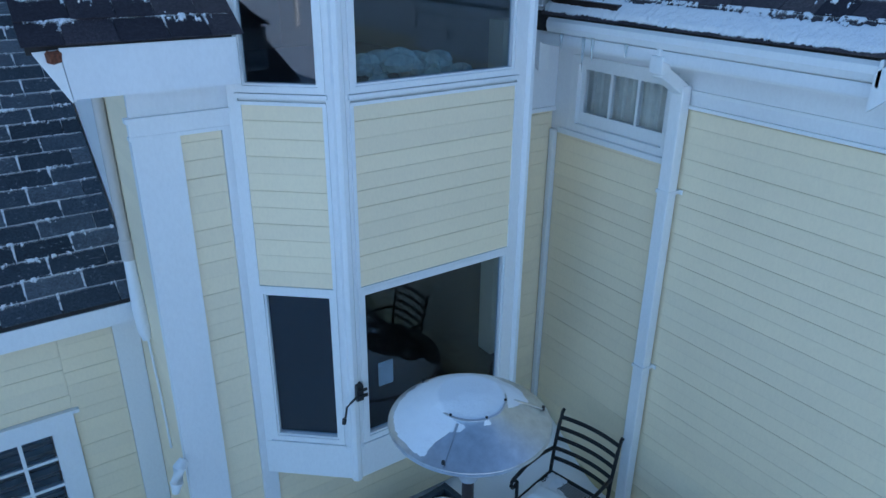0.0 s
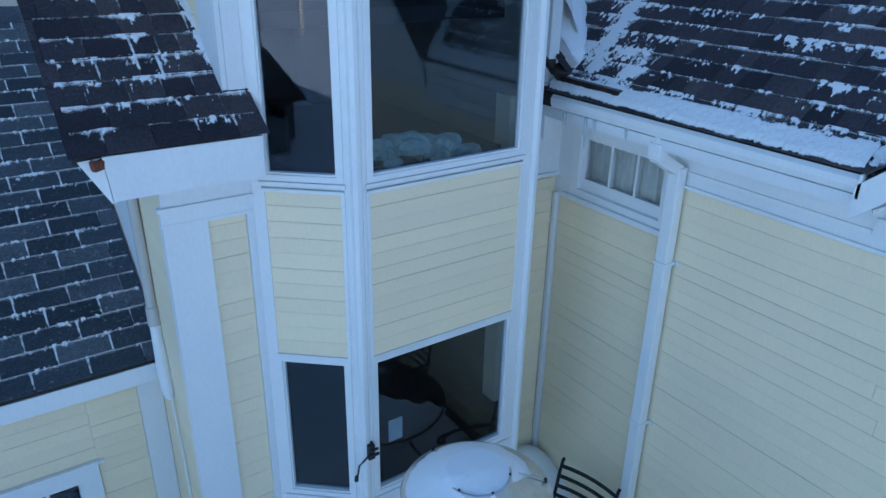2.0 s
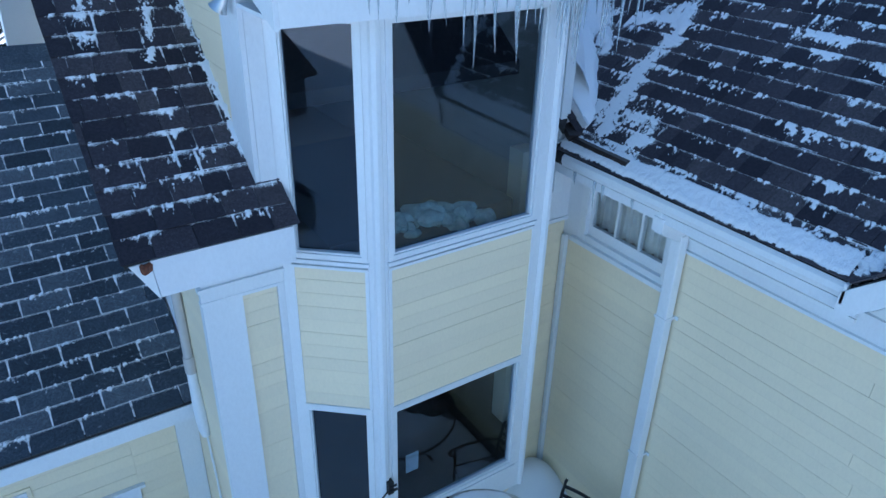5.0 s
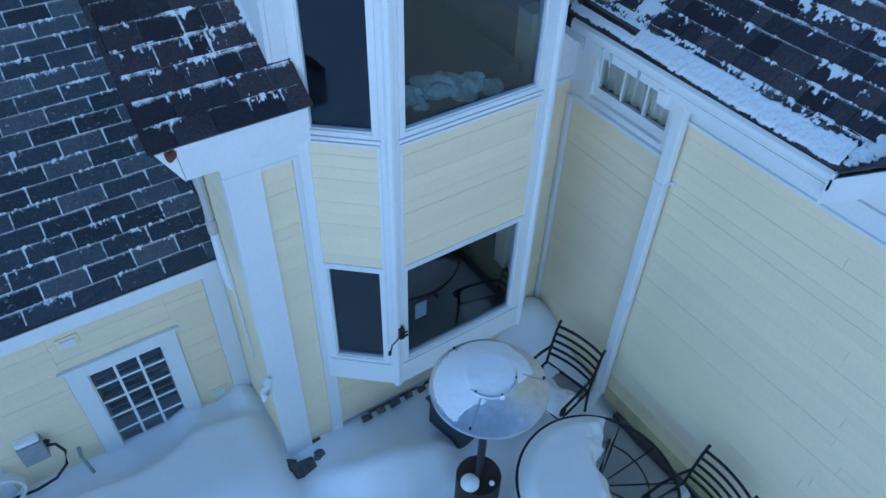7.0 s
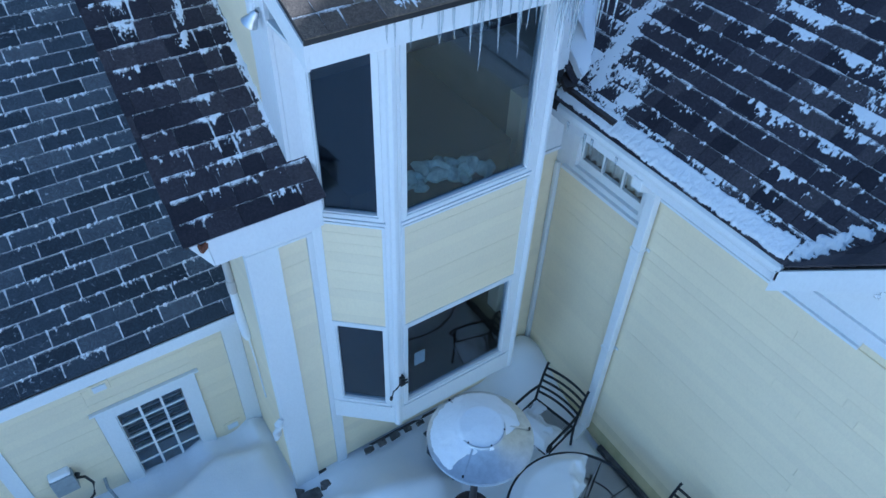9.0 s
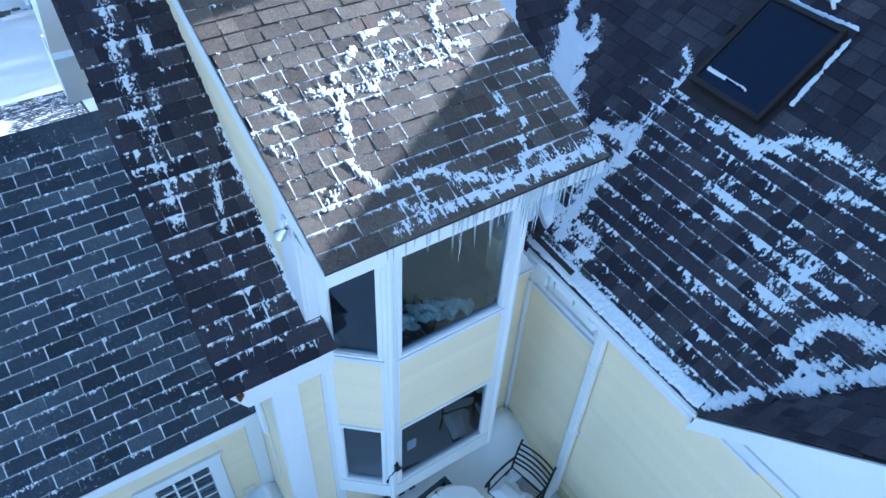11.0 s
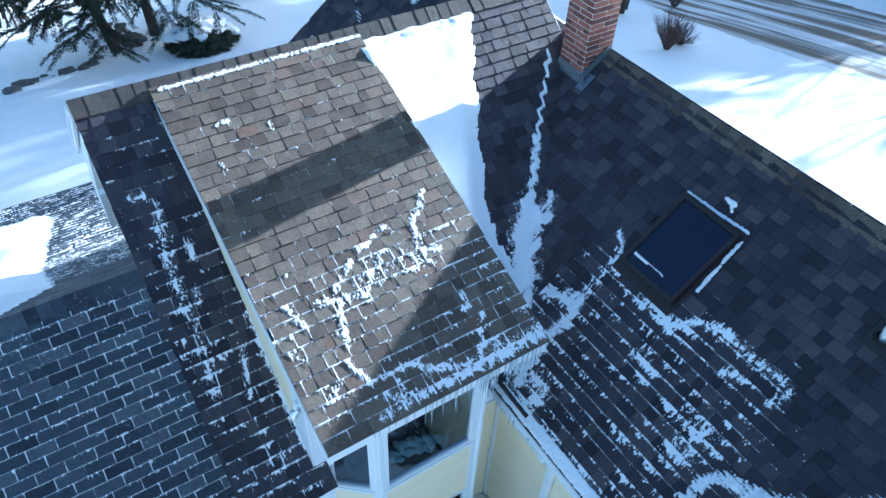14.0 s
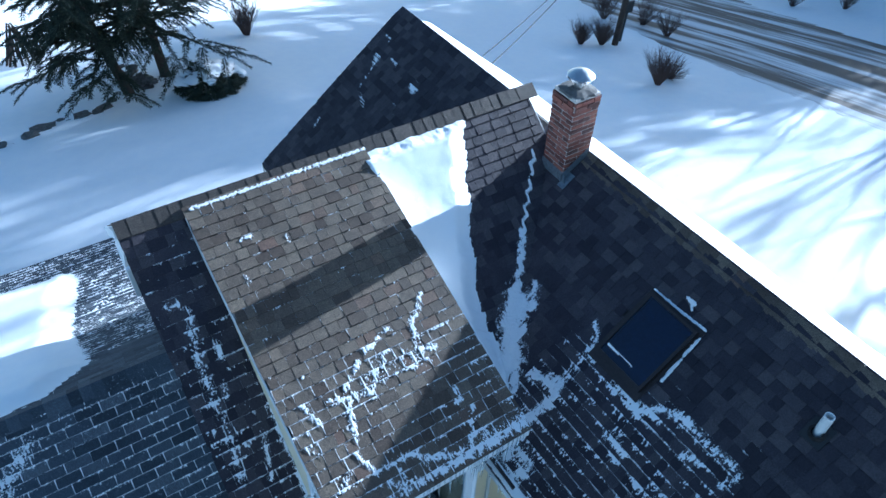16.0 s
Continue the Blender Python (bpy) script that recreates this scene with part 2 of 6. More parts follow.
# ---- shaping helpers ----
class Shape:
    """Vertices and faces of one mesh."""

    def __init__(self):
        self.v, self.f = [], []

    def prism(self, base, way):
        n, k = len(self.v), len(base)
        w = Vector(way)
        self.v += [tuple(p) for p in base] + [tuple(Vector(p) + w) for p in base]
        self.f += [tuple(range(n, n + k)), tuple(range(n + 2 * k - 1, n + k - 1, -1))]
        self.f += [(n + i, n + k + i, n + k + (i + 1) % k, n + (i + 1) % k) for i in range(k)]
        return self

    def box(self, x0, x1, y0, y1, z0, z1):
        return self.prism([(x0, y0, z0), (x0, y1, z0), (x1, y1, z0), (x1, y0, z0)], (0, 0, z1 - z0))

    def slab(self, pts, t):
        return self.prism([(p[0], p[1], p[2]) for p in pts], (0, 0, -t))

    def bar(self, a, b, w, h, up=(0, 0, 1)):
        """A square bar from a to b, w across and h along up."""
        a, b, up = Vector(a), Vector(b), Vector(up)
        d = (b - a).normalized()
        s = d.cross(up)
        s = (s.normalized() if s.length > 1e-4 else Vector((1, 0, 0))) * w / 2
        u = s.cross(d).normalized() * h / 2
        return self.prism([a - s - u, a + s - u, a + s + u, a - s + u], b - a)

    def tube(self, pts, radii, seg=8, caps=True):
        pts = [Vector(p) for p in pts]
        if isinstance(radii, (int, float)):
            radii = [radii] * len(pts)
        n = len(self.v)
        for i, p in enumerate(pts):
            d = (pts[min(i + 1, len(pts) - 1)] - pts[max(i - 1, 0)]).normalized()
            a = d.cross(Vector((0.31, 0.17, 0.94)))
            a = a.normalized() if a.length > 1e-3 else Vector((1, 0, 0))
            c = d.cross(a)
            for k in range(seg):
                t = 2 * math.pi * k / seg
                self.v.append(tuple(p + (a * math.cos(t) + c * math.sin(t)) * radii[i]))
        for i in range(len(pts) - 1):
            for k in range(seg):
                q, r = n + i * seg + k, n + i * seg + (k + 1) % seg
                self.f.append((q, r, r + seg, q + seg))
        if caps:
            self.f.append(tuple(range(n + seg - 1, n - 1, -1)))
            e = n + (len(pts) - 1) * seg
            self.f.append(tuple(range(e, e + seg)))
        return self

    def lathe(self, profile, seg=40, centre=(0, 0, 0), wobble=None):
        n, cx, cy, cz = len(self.v), *centre
        for r, z in profile:
            for k in range(seg):
                t = 2 * math.pi * k / seg
                q = r * (wobble(t, r) if wobble else 1)
                self.v.append((cx + q * math.cos(t), cy + q * math.sin(t), cz + z))
        for i in range(len(profile) - 1):
            for k in range(seg):
                a, b = n + i * seg + k, n + i * seg + (k + 1) % seg
                self.f.append((a, b, b + seg, a + seg))
        return self

    def mesh(self, name, material, smooth=False):
        me = bpy.data.meshes.new(name)
        me.from_pydata(self.v, [], self.f)
        bm = bmesh.new()
        bm.from_mesh(me)
        bmesh.ops.recalc_face_normals(bm, faces=bm.faces)
        bm.to_mesh(me)
        bm.free()
        if smooth:
            me.polygons.foreach_set("use_smooth", [True] * len(me.polygons))
            me.set_sharp_from_angle(angle=radians(40))
        me.materials.append(material)
        return me


def part(name, shape, material, parent=None, label="", smooth=False, bevel=0.0):
    me = shape if isinstance(shape, bpy.types.Mesh) else shape.mesh(name, material, smooth)
    ob = new(name, me)
    ob.parent = parent
    if bevel:
        mod = ob.modifiers.new("bevel", "BEVEL")
        mod.width, mod.segments, mod.limit_method = bevel, 2, "ANGLE"
    return tagged(ob, label) if label else ob


def thing(name, label, category, group="", kind="", at=None):
    ob = new(name)
    ob.empty_display_size = 0.1
    if at is not None:
        ob.matrix_world = at
    return tagged(ob, label, category, group, kind)


def S():
    return Shape()


# ---- value noise for drifts and snow ----
RNG = np.random.RandomState(7)
LATTICE = RNG.rand(256, 256)


def vnoise(x, y):
    xi, yi = np.floor(x).astype(int), np.floor(y).astype(int)
    fx, fy = x - xi, y - yi
    fx, fy = fx * fx * (3 - 2 * fx), fy * fy * (3 - 2 * fy)
    g = lambda i, j: LATTICE[(xi + i) % 256, (yi + j) % 256]
    return (g(0, 0) * (1 - fx) + g(1, 0) * fx) * (1 - fy) + (g(0, 1) * (1 - fx) + g(1, 1) * fx) * fy


def fbm(x, y, octaves=4):
    t, a, n = 0, 0.5, 0
    for i in range(octaves):
        t, n, a = t + a * vnoise(x * 2 ** i + 17.3 * i, y * 2 ** i + 5.1 * i), n + a, a / 2
    return t / n


def near_line(x, y, pts):
    """The distance in plan from a broken line."""
    best = np.full(np.shape(x), 1e9)
    if len(pts) == 1:
        return np.hypot(x - pts[0][0], y - pts[0][1])
    for (ax, ay), (bx, by) in zip(pts, pts[1:]):
        dx, dy = bx - ax, by - ay
        t = np.clip(((x - ax) * dx + (y - ay) * dy) / (dx * dx + dy * dy), 0, 1)
        best = np.minimum(best, np.hypot(x - ax - t * dx, y - ay - t * dy))
    return best


def blur_lines(x, y, lines):
    """The strongest of several soft lines: (strength, width, points)."""
    m = np.zeros(np.shape(x))
    for s, w, pts in lines:
        m = np.maximum(m, s * np.exp(-(near_line(x, y, pts) / w) ** 2))
    return m


def step_up(a, b, v):
    t = np.clip((v - a) / (b - a), 0, 1)
    return t * t * (3 - 2 * t)


def sheet(name, xs, ys, height, material, parent=None, smooth=True, keep=None):
    """A height field over a grid; keep(h) tells which corners are covered."""
    gx, gy = np.meshgrid(xs, ys, indexing="ij")
    z, cover, *depth = height(gx, gy)
    idx = np.arange(gx.size).reshape(gx.shape)
    faces = np.stack([idx[:-1, :-1], idx[1:, :-1], idx[1:, 1:], idx[:-1, 1:]], -1).reshape(-1, 4)
    if cover is not None:
        c = cover.ravel()[faces].any(axis=1)
        faces = faces[c]
        used = np.unique(faces)
        back = np.zeros(gx.size, int)
        back[used] = np.arange(used.size)
        faces = back[faces]
    else:
        used = np.arange(gx.size)
    co = np.stack([gx.ravel()[used], gy.ravel()[used], z.ravel()[used]], -1)
    me = bpy.data.meshes.new(name)
    me.from_pydata(co.tolist(), [], faces.tolist())
    if smooth:
        me.polygons.foreach_set("use_smooth", [True] * len(me.polygons))
    if depth:
        me.attributes.new("depth", "FLOAT", "POINT").data.foreach_set("value", depth[0].ravel()[used].astype(np.float32))
    me.materials.append(material)
    ob = new(name, me)
    ob.parent = parent
    return ob


def course_joints(run, row, seed):
    """Where one laminate shingle ends and the next begins along a course."""
    rng = random.Random(seed * 1009 + row * 31)
    out, a = [], -rng.uniform(0, 0.2)
    while a < run:
        out.append(a)
        a += rng.choice((0.11, 0.13, 0.15, 0.17, 0.19, 0.22))
    return out + [a]


def joint_distance(along, rows, run, seed):
    d = np.full(np.shape(along), 9.0)
    for r in np.unique(rows):
        j = np.array(course_joints(run, int(r), seed))
        m = rows == r
        a = along[m]
        k = np.clip(np.searchsorted(j, a), 1, len(j) - 1)
        d[m] = np.minimum(np.abs(a - j[k - 1]), np.abs(a - j[k]))
    return d


def roof_snow(name, x0, x1, y0, y1, plane, phase, lines, base, label, step=(0.0095, 0.0095), expose=0.143, deep=0.010, spread=1.0, slot=None, solid=0.92, joints=None, line=0.012, hang=0.26, bare=0.60, rag=1.0, cold=0.55, ragged=1.0):
    """Snow caught on shingles: a thin line below each butt, tufts hanging from it down the course, and patches along the soft lines."""
    def height(x, y):
        f = phase(x, y)
        below = (1 - (f - np.floor(f))) * expose
        row = np.floor(f) * 3.7
        along = joints[0](x, y) if joints else x
        n = fbm(x * 7 + row, y * 7 + row, 4)
        clump = fbm(along * 6.5 + row * 1.9, row * 2.3 + 0 * along, 3)
        tuft = fbm(along * 34 + row, f * expose * 12 - row, 4)
        fine = fbm(x * 55 + 3, y * 55, 3)
        grit = fbm(along * 120, f * expose * 60, 2)
        b = base(x, y) if callable(base) else base + 0 * x
        soft = blur_lines(x, y, lines)
        cover = b + 0.45 * soft + 0.9 * spread * (n - 0.5) + 0.3 * (fine - 0.5)
        swell = fbm(along * 4.5 + row * 2.7, row * 1.3 + 0 * along, 2)
        reach = line * np.clip((cover - 0.15) * 3, 0, 1) * (0.75 + ragged * (3.2 * np.clip(swell - 0.36, 0, 1) - 0.4)) + ragged * line * (1.1 * (tuft - 0.5) + 0.8 * (fine - 0.5) + 0.5 * (grit - 0.5))
        tufts = np.clip(clump + 0.40 * soft + 0.5 * (b - 0.45) + 0.9 * (tuft - 0.5) + 0.6 * (fine - 0.5) - bare, 0, 1)
        reach = reach + hang * tufts + (0.05 * (grit - 0.5) + 0.05 * (fine - 0.5)) * (tufts > 0)
        v = np.where(cover > 0.16, reach - below, -1)
        patch = soft + 0.9 * (n - 0.5) + rag * (0.9 * (tuft - 0.5) + 0.9 * (fine - 0.5) + 0.5 * (grit - 0.5)) - solid
        v = np.maximum(v, np.where(soft > 0.45, 0.22 * patch, -1))
        # loose grains strewn round the patches
        v = np.maximum(v, np.where(soft > 0.3, 0.05 * (0.55 * soft + 0.8 * (tuft - 0.5) + 1.4 * (grit - 0.5) - 0.50) * rag, -1))
        if slot is not None:
            v = np.maximum(v, np.where(slot(x, y), 0.020 * (n + fine - 0.62), -1))
        if joints is not None:
            gap = joint_distance(along, np.floor(f).astype(int), joints[1], joints[2])
            v = np.maximum(v, np.where(gap < 0.0055 + 0.008 * np.clip(soft + b - 0.55, 0, 1), 0.03 * (b + 0.8 * soft + 0.9 * (n - 0.5) + 0.6 * (fine - 0.5) - cold), -1))
        h = np.clip(v * 0.5, -0.003, deep)
        h = np.where(h > 0, h + 0.7 * deep * (fine - 0.45) * np.clip(v / 0.03, 0, 1), h)
        return plane(x, y) + 0.010 + h, v > -0.008, v
    ob = sheet(name, np.arange(x0, x1, step[0]), np.arange(y0, y1, step[1]), height, CRUST)
    return tagged(ob, label, "snow", kind="stuff")


# ---- roof planes ----
KA, KB, KS, KC, KF, KD = 0.781, 0.77, 0.39, 0.68, 0.693, 0.90
# the garage's ridge, and the break in its far slope
YG, YK, KG = 7.70, 11.95, 0.324
RA = lambda y: 3.82 + KA * (y - 3.9)
RB = lambda x: 3.80 + KB * (x - 3.47)
RS = lambda y: 5.13 + KS * (y - 3.55)
RC = lambda y: 2.14 + KC * (y - 4.75)
RF = lambda y: RC(YG) - np.where(y < YK, KF * (y - YG), KF * (YK - YG) + KG * (y - YK)).astype(float)
RD = lambda y: 3.80 + KD * (1.9 - y)
SA, SS, SB, SC = math.hypot(1, KA), math.hypot(1, KS), math.hypot(1, KB), math.hypot(1, KC)
# exposure of a course on each roof, and the courses counted up the slope
EA, ES, EB, EC = 0.1457, 0.1452, 0.1415, 0.1417
EXPOSE, TABW = 0.143, 0.325
phase_a = lambda x, y: (y - 3.9) * SA / EA
phase_s = lambda x, y: ((y - 3.55) * SS + 0.006) / ES
phase_b = lambda x, y: ((x - 3.47) * SB - 0.0715) / EB
phase_c = lambda x, y: ((y - 4.75) * SC - 0.048) / EC


# ---- the ground, one sheet of snow ----
def ground_z(x, y):
    d = np.clip(y - 8, 0, 60)
    z = -0.14 * d - 0.0016 * d * d - 0.165 * np.clip(x - 8, 0, 42)
    z = z + 0.25 * (fbm(x * 0.12, y * 0.12, 3) - 0.5) * step_up(9, 20, np.maximum(y, x))
    close = (x < 3.9) & (y < 5.2)
    drift = 0.10 + 0.10 * (fbm(x * 0.8 + 2, y * 0.8, 3) - 0.5) + 0.035 * (fbm(x * 3, y * 3, 3) - 0.5)
    # a wind-scoured hollow with a sharp lip runs along the garage wall
    lip = 4.68 + 0.07 * np.sin(x * 2.6 + 0.8) + 0.05 * np.sin(x * 6.1)
    drift = drift + (0.15 - 0.22 * step_up(lip - 0.05, lip + 0.13, y) + 0.06 * step_up(4.9, 5.1, y)) * step_up(3.4, 4.2, y) * (1 - step_up(0.62, 0.84, x))
    drift = drift + 0.11 * np.exp(-((x - 0.20) / 0.13) ** 2 - ((y - 5.05) / 0.16) ** 2) + 0.16 * np.exp(-((x - 0.70) / 0.10) ** 2 - ((y - 4.95) / 0.22) ** 2)
    drift = drift + 0.20 * np.exp(-(near_line(x, y, [(1.02, 3.72), (1.25, 3.52), (1.6, 3.45), (2.0, 3.38)]) / 0.17) ** 2) + 0.06 * np.exp(-((x - 2.0) / 0.2) ** 2 - ((y - 3.2) / 0.2) ** 2)
    drift = drift + 0.10 * np.exp(-((y - 4.0 + 0.3 * (x + 0.5)) / 0.5) ** 2) * (1 - step_up(0.3, 0.9, x))
    # the drift in the corner beside the bay, and the hollow trodden along the wing wall
    drift = drift + 0.52 * np.exp(-((x - 3.62) / 0.36) ** 2 - ((y - 4.12) / 0.42) ** 2)
    drift = drift - 0.16 * np.exp(-((x - 3.80) / 0.10) ** 2) * (1 - step_up(3.0, 3.3, y))
    drift = drift + 0.16 * np.exp(-((x - 1.45) / 0.45) ** 2 - ((y - 3.55) / 0.3) ** 2)
    drift = drift - 0.12 * np.exp(-((x - 1.0) / 0.16) ** 2 - ((y - 3.6) / 0.5) ** 2)
    drift = drift - 0.10 * np.exp(-(near_line(x, y, [(0.8, 3.1), (1.6, 3.0), (2.2, 3.25)]) / 0.16) ** 2)
    drift = drift - 0.09 * np.exp(-(((x - 0.82) / 0.07) ** 2 + ((y - 4.02) / 0.16) ** 2))
    return np.where(close, z + drift, z + 0.05 + 0.04 * (fbm(x * 0.5, y * 0.5, 3) - 0.5))


gxs = np.concatenate([np.linspace(-300, -14, 14), np.arange(-12, -4, 0.5), np.arange(-4, 4.5, 0.06), np.arange(4.5, 60, 0.75), np.linspace(61, 300, 14)])
gys = np.concatenate([np.linspace(-300, -7, 14), np.arange(-6, 1, 0.4), np.arange(1, 5.3, 0.06), np.arange(5.3, 60, 0.75), np.linspace(61, 300, 14)])
ground = sheet("ground", gxs, gys, lambda x, y: (ground_z(x, y), None), SNOW)
tagged(ground, "deep white snow lying over lawn and terrace", "snow", kind="structure")

road_mid = [(56, 62), (50, 47), (43, 35), (39.5, 28), (38, 21), (37.4, 15), (37, 6), (36.5, -20)]


def road_height(x, y):
    off = x - np.interp(y, [p[1] for p in road_mid[::-1]], [p[0] for p in road_mid[::-1]])
    return ground_z(x, y) + 0.06 - 0.02 * (off / 5) ** 2, np.abs(off + 1.8) < 7.0


road = sheet("road", np.arange(26, 66, 0.4), np.arange(-20, 62, 0.4), road_height, ASPHALT)
tagged(road, "grey asphalt road with packed snow and ice", "road", kind="structure")


# ---- walls ----
def clapboards(parent, p, q, z0, z1, out, exposure=0.1, joint=0.0, material=YELLOW, thick=0.018, clip=None):
    """Lapped boards from p to q, each a wedge of its own; clip(z) gives the stretch of the run that is covered."""
    p, q, out = Vector((*p, 0)), Vector((*q, 0)), Vector((*out, 0)).normalized()
    run, d = (q - p).length, (q - p).normalized()
    cache, z, row = {}, z0, 0
    while z < z1 - 0.01:
        top = min(z + exposure, z1)
        a0, b0 = clip(z + exposure / 2) if clip else (0.0, run)
        cuts = [a0, b0]
        if joint and b0 - a0 > joint:
            c = a0 + joint * random.uniform(0.35, 0.95)
            while c < b0 - 0.5:
                cuts.append(c)
                c += joint * random.uniform(0.8, 1.2)
        cuts.sort()
        for a, b in zip(cuts, cuts[1:]):
            if b - a < 0.03:
                continue
            key = (round(b - a, 3), round(top - z, 3))
            if key not in cache:
                w, h = key
                cache[key] = S().prism([(0, -0.004, 0), (0, thick - 0.002, 0), (0, thick, 0.002), (0, thick - 0.001, 0.006), (0, 0.014, h - 0.0026), (0, 0.009, h - 0.0026), (0, 0.009, h - 0.001), (0, -0.004, h - 0.001)], (w - 0.002, 0, 0)).mesh("clapboard", material)
            ob = new("clapboard", cache[key])
            at = p + d * a + Vector((0, 0, z + random.uniform(-0.0015, 0.0015)))
            m = Matrix(((d.x, out.x, 0, at.x), (d.y, out.y, 0, at.y), (0, 0, 1, at.z), (0, 0, 0, 1)))
            ob.matrix_world = m
            ob.parent = parent
        z, row = z + exposure, row + 1


def wall(name, label, shape, material=WHITE):
    return tagged(new(name, shape.mesh(name, material)), label, "wall", kind="structure")


wall_wing = wall("wall_wing", "pale yellow clapboard wall of the wing", S().box(3.82, 3.98, -4, 2.95, -0.3, 3.62).box(3.82, 3.98, 2.95, 3.20, -0.3, 3.62)
                 .box(3.82, 3.98, 3.20, 4.12, -0.3, 2.99).box(3.82, 3.98, 3.20, 4.12, 3.52, 3.62).box(3.82, 3.98, 4.12, 4.45, -0.3, 3.62), YELLOW)
part("frieze_board", S().box(3.80, 3.819, 1.39, 3.2, 3.345, 3.62), BOARD, wall_wing)
part("cornice", S().box(3.765, 3.819, -4, 1.39, 3.42, 3.515).box(3.765, 3.799, 1.39, 1.93, 3.44, 3.515), BOARD, wall_wing)
part("frieze_moulding", S().box(3.775, 3.80, 1.39, 3.2, 3.33, 3.35).box(3.785, 3.80, 1.95, 3.2, 3.42, 3.44), WHITE, wall_wing)
part("frieze_board", S().box(3.80, 3.819, 4.122, 4.30, 2.96, 3.62), BOARD, wall_wing)
part("frieze_board", S().box(3.80, 3.819, 3.2, 4.122, 3.521, 3.62), BOARD, wall_wing)
part("corner_strip", S().box(3.77, 3.815, 4.235, 4.275, -0.2, 2.96), WHITE, wall_wing)
wall_corner = wall("wall_corner", "narrow yellow wall strip between bay and wing", S().box(3.3, 3.82, 4.29, 4.45, -0.3, 3.75), YELLOW)
part("frieze_board", S().box(3.4, 3.81, 4.265, 4.289, 3.1, 3.75).box(3.42, 3.81, 4.25, 4.265, 3.1, 3.13), BOARD, wall_corner)

wall_main = wall("wall_main", "yellow clapboard house wall beside the bay", S().box(0.86, 1.40, 4.19, 4.3, -0.3, 3.6).box(0.86, 0.97, 4.3, 5.2, -0.3, 3.62), YELLOW)
part("corner_pilaster", S().box(0.832, 1.072, 4.155, 4.189, 0.05, 3.31), WHITE, wall_main, "broad white corner board")
part("corner_pilaster", S().box(0.832, 0.859, 4.19, 4.225, 0.05, 3.31), WHITE, wall_main)
part("pilaster_cap", S().box(0.822, 1.345, 4.145, 4.189, 3.31, 3.33).box(0.828, 1.345, 4.150, 4.189, 3.33, 3.40).box(0.815, 1.345, 4.138, 4.189, 3.40, 3.425), WHITE, wall_main)
part("frieze_board", S().box(0.84, 1.345, 4.16, 4.189, 3.425, 3.58), BOARD, wall_main)
part("casing", S().box(1.295, 1.40, 4.158, 4.189, 0.1, 3.31), WHITE, wall_main)
part("foundation", S().box(0.86, 3.8, 4.16, 4.189, -0.3, 0.10), STONE, wall_main, "grey fieldstone foundation")

wall_garage = wall("wall_garage", "yellow clapboard garage wall under the low eave", S().box(-8, -0.50, 5.1, 5.25, -0.6, 2.0).box(0.26, 0.86, 5.1, 5.25, -0.6, 2.0)
                   .box(-0.50, 0.26, 5.1, 5.25, 1.24, 2.0).box(-0.50, 0.26, 5.1, 5.25, -0.6, 0.02), YELLOW)
part("corner_board", S().box(0.68, 0.842, 5.065, 5.098, 0.0, 1.9), WHITE, wall_garage)
part("frieze_board", S().box(-8, 0.8, 5.07, 5.098, 1.86, 2.0), WHITE, wall_garage)
part("trim_board", S().box(-1.42, -1.30, 5.07, 5.098, -0.2, 1.86), WHITE, wall_garage)
wall_back = wall("wall_back", "white gable end wall of the main house", S().prism([(0.86, 5.2, 1.5), (0.86, 9.4, 1.5), (0.86, 9.4, 5.1), (0.86, 7.6, 6.5), (0.86, 5.2, 4.72)], (0.15, 0, 0)).prism([(0.46, 8.2, RA(7.0) - 0.10), (0.46, 10.5, RA(4.7) - 0.10), (0.46, 10.5, 3.45), (0.46, 8.2, RA(7.0) - 0.45)], (0.40, 0, 0)).box(0.46, 0.86, 10.505, 11.3, 2.67, 3.35), WHITE)
wall_far = wall("wall_far", "pale yellow far walls of the house", S().box(0.97, 6.0, 9.25, 9.4, -2, 5.1).box(3.9, 9.4, 11.2, 11.35, -2, 3.7).box(9.25, 9.4, -4, 11.2, -3, 3.7)
                .box(-8, 0.82, 15.1, 15.25, -2.5, 0.05).box(3.9, 9.4, -4.15, -4, -3, 3.7), YELLOW)

# rooms behind the panes, dark within
room = S().box(0.98, 9.2, 4.46, 9.2, 0.42, 0.5)
tagged(new("floor", room.mesh("floor", WOODIN)), "dark wooden floor of the lower room", "floor", kind="structure")
tagged(new("floor_upper", S().box(1.5, 3.5, 4.25, 9.2, 2.84, 2.95).prism([(1.62, 4.25, 2.84), (1.95, 3.88, 2.84), (2.95, 3.88, 2.84), (3.3, 4.25, 2.84)], (0, 0, 0.11)).mesh("floor_upper", WOODIN)), "dark wooden floor of the upper room", "floor", kind="structure")
tagged(new("floor_bay", S().prism([(1.40, 4.2, 1.02), (1.84, 3.83, 1.02), (3.05, 3.83, 1.02), (3.49, 4.2, 1.02), (3.49, 4.46, 1.02), (1.4, 4.46, 1.02)], (0, 0, 0.12)).mesh("floor_bay", WOODIN)), "wooden window seat board in the bay", "floor", kind="structure")
# the upper side linings are added to hide bright white walls
tagged(new("wall_inner", S().box(0.98, 9.2, 8.6, 8.7, 0.5, 4.6).box(5.4, 5.5, 4.46, 8.6, 0.5, 3.4).box(3.46, 3.50, 4.30, 8.6, 2.96, 5.0).box(1.45, 1.49, 4.30, 8.6, 2.96, 5.0).mesh("wall_inner", DIM_PLASTER)), "plaster wall inside the room, darkened in colour to look dim", "wall", kind="structure")


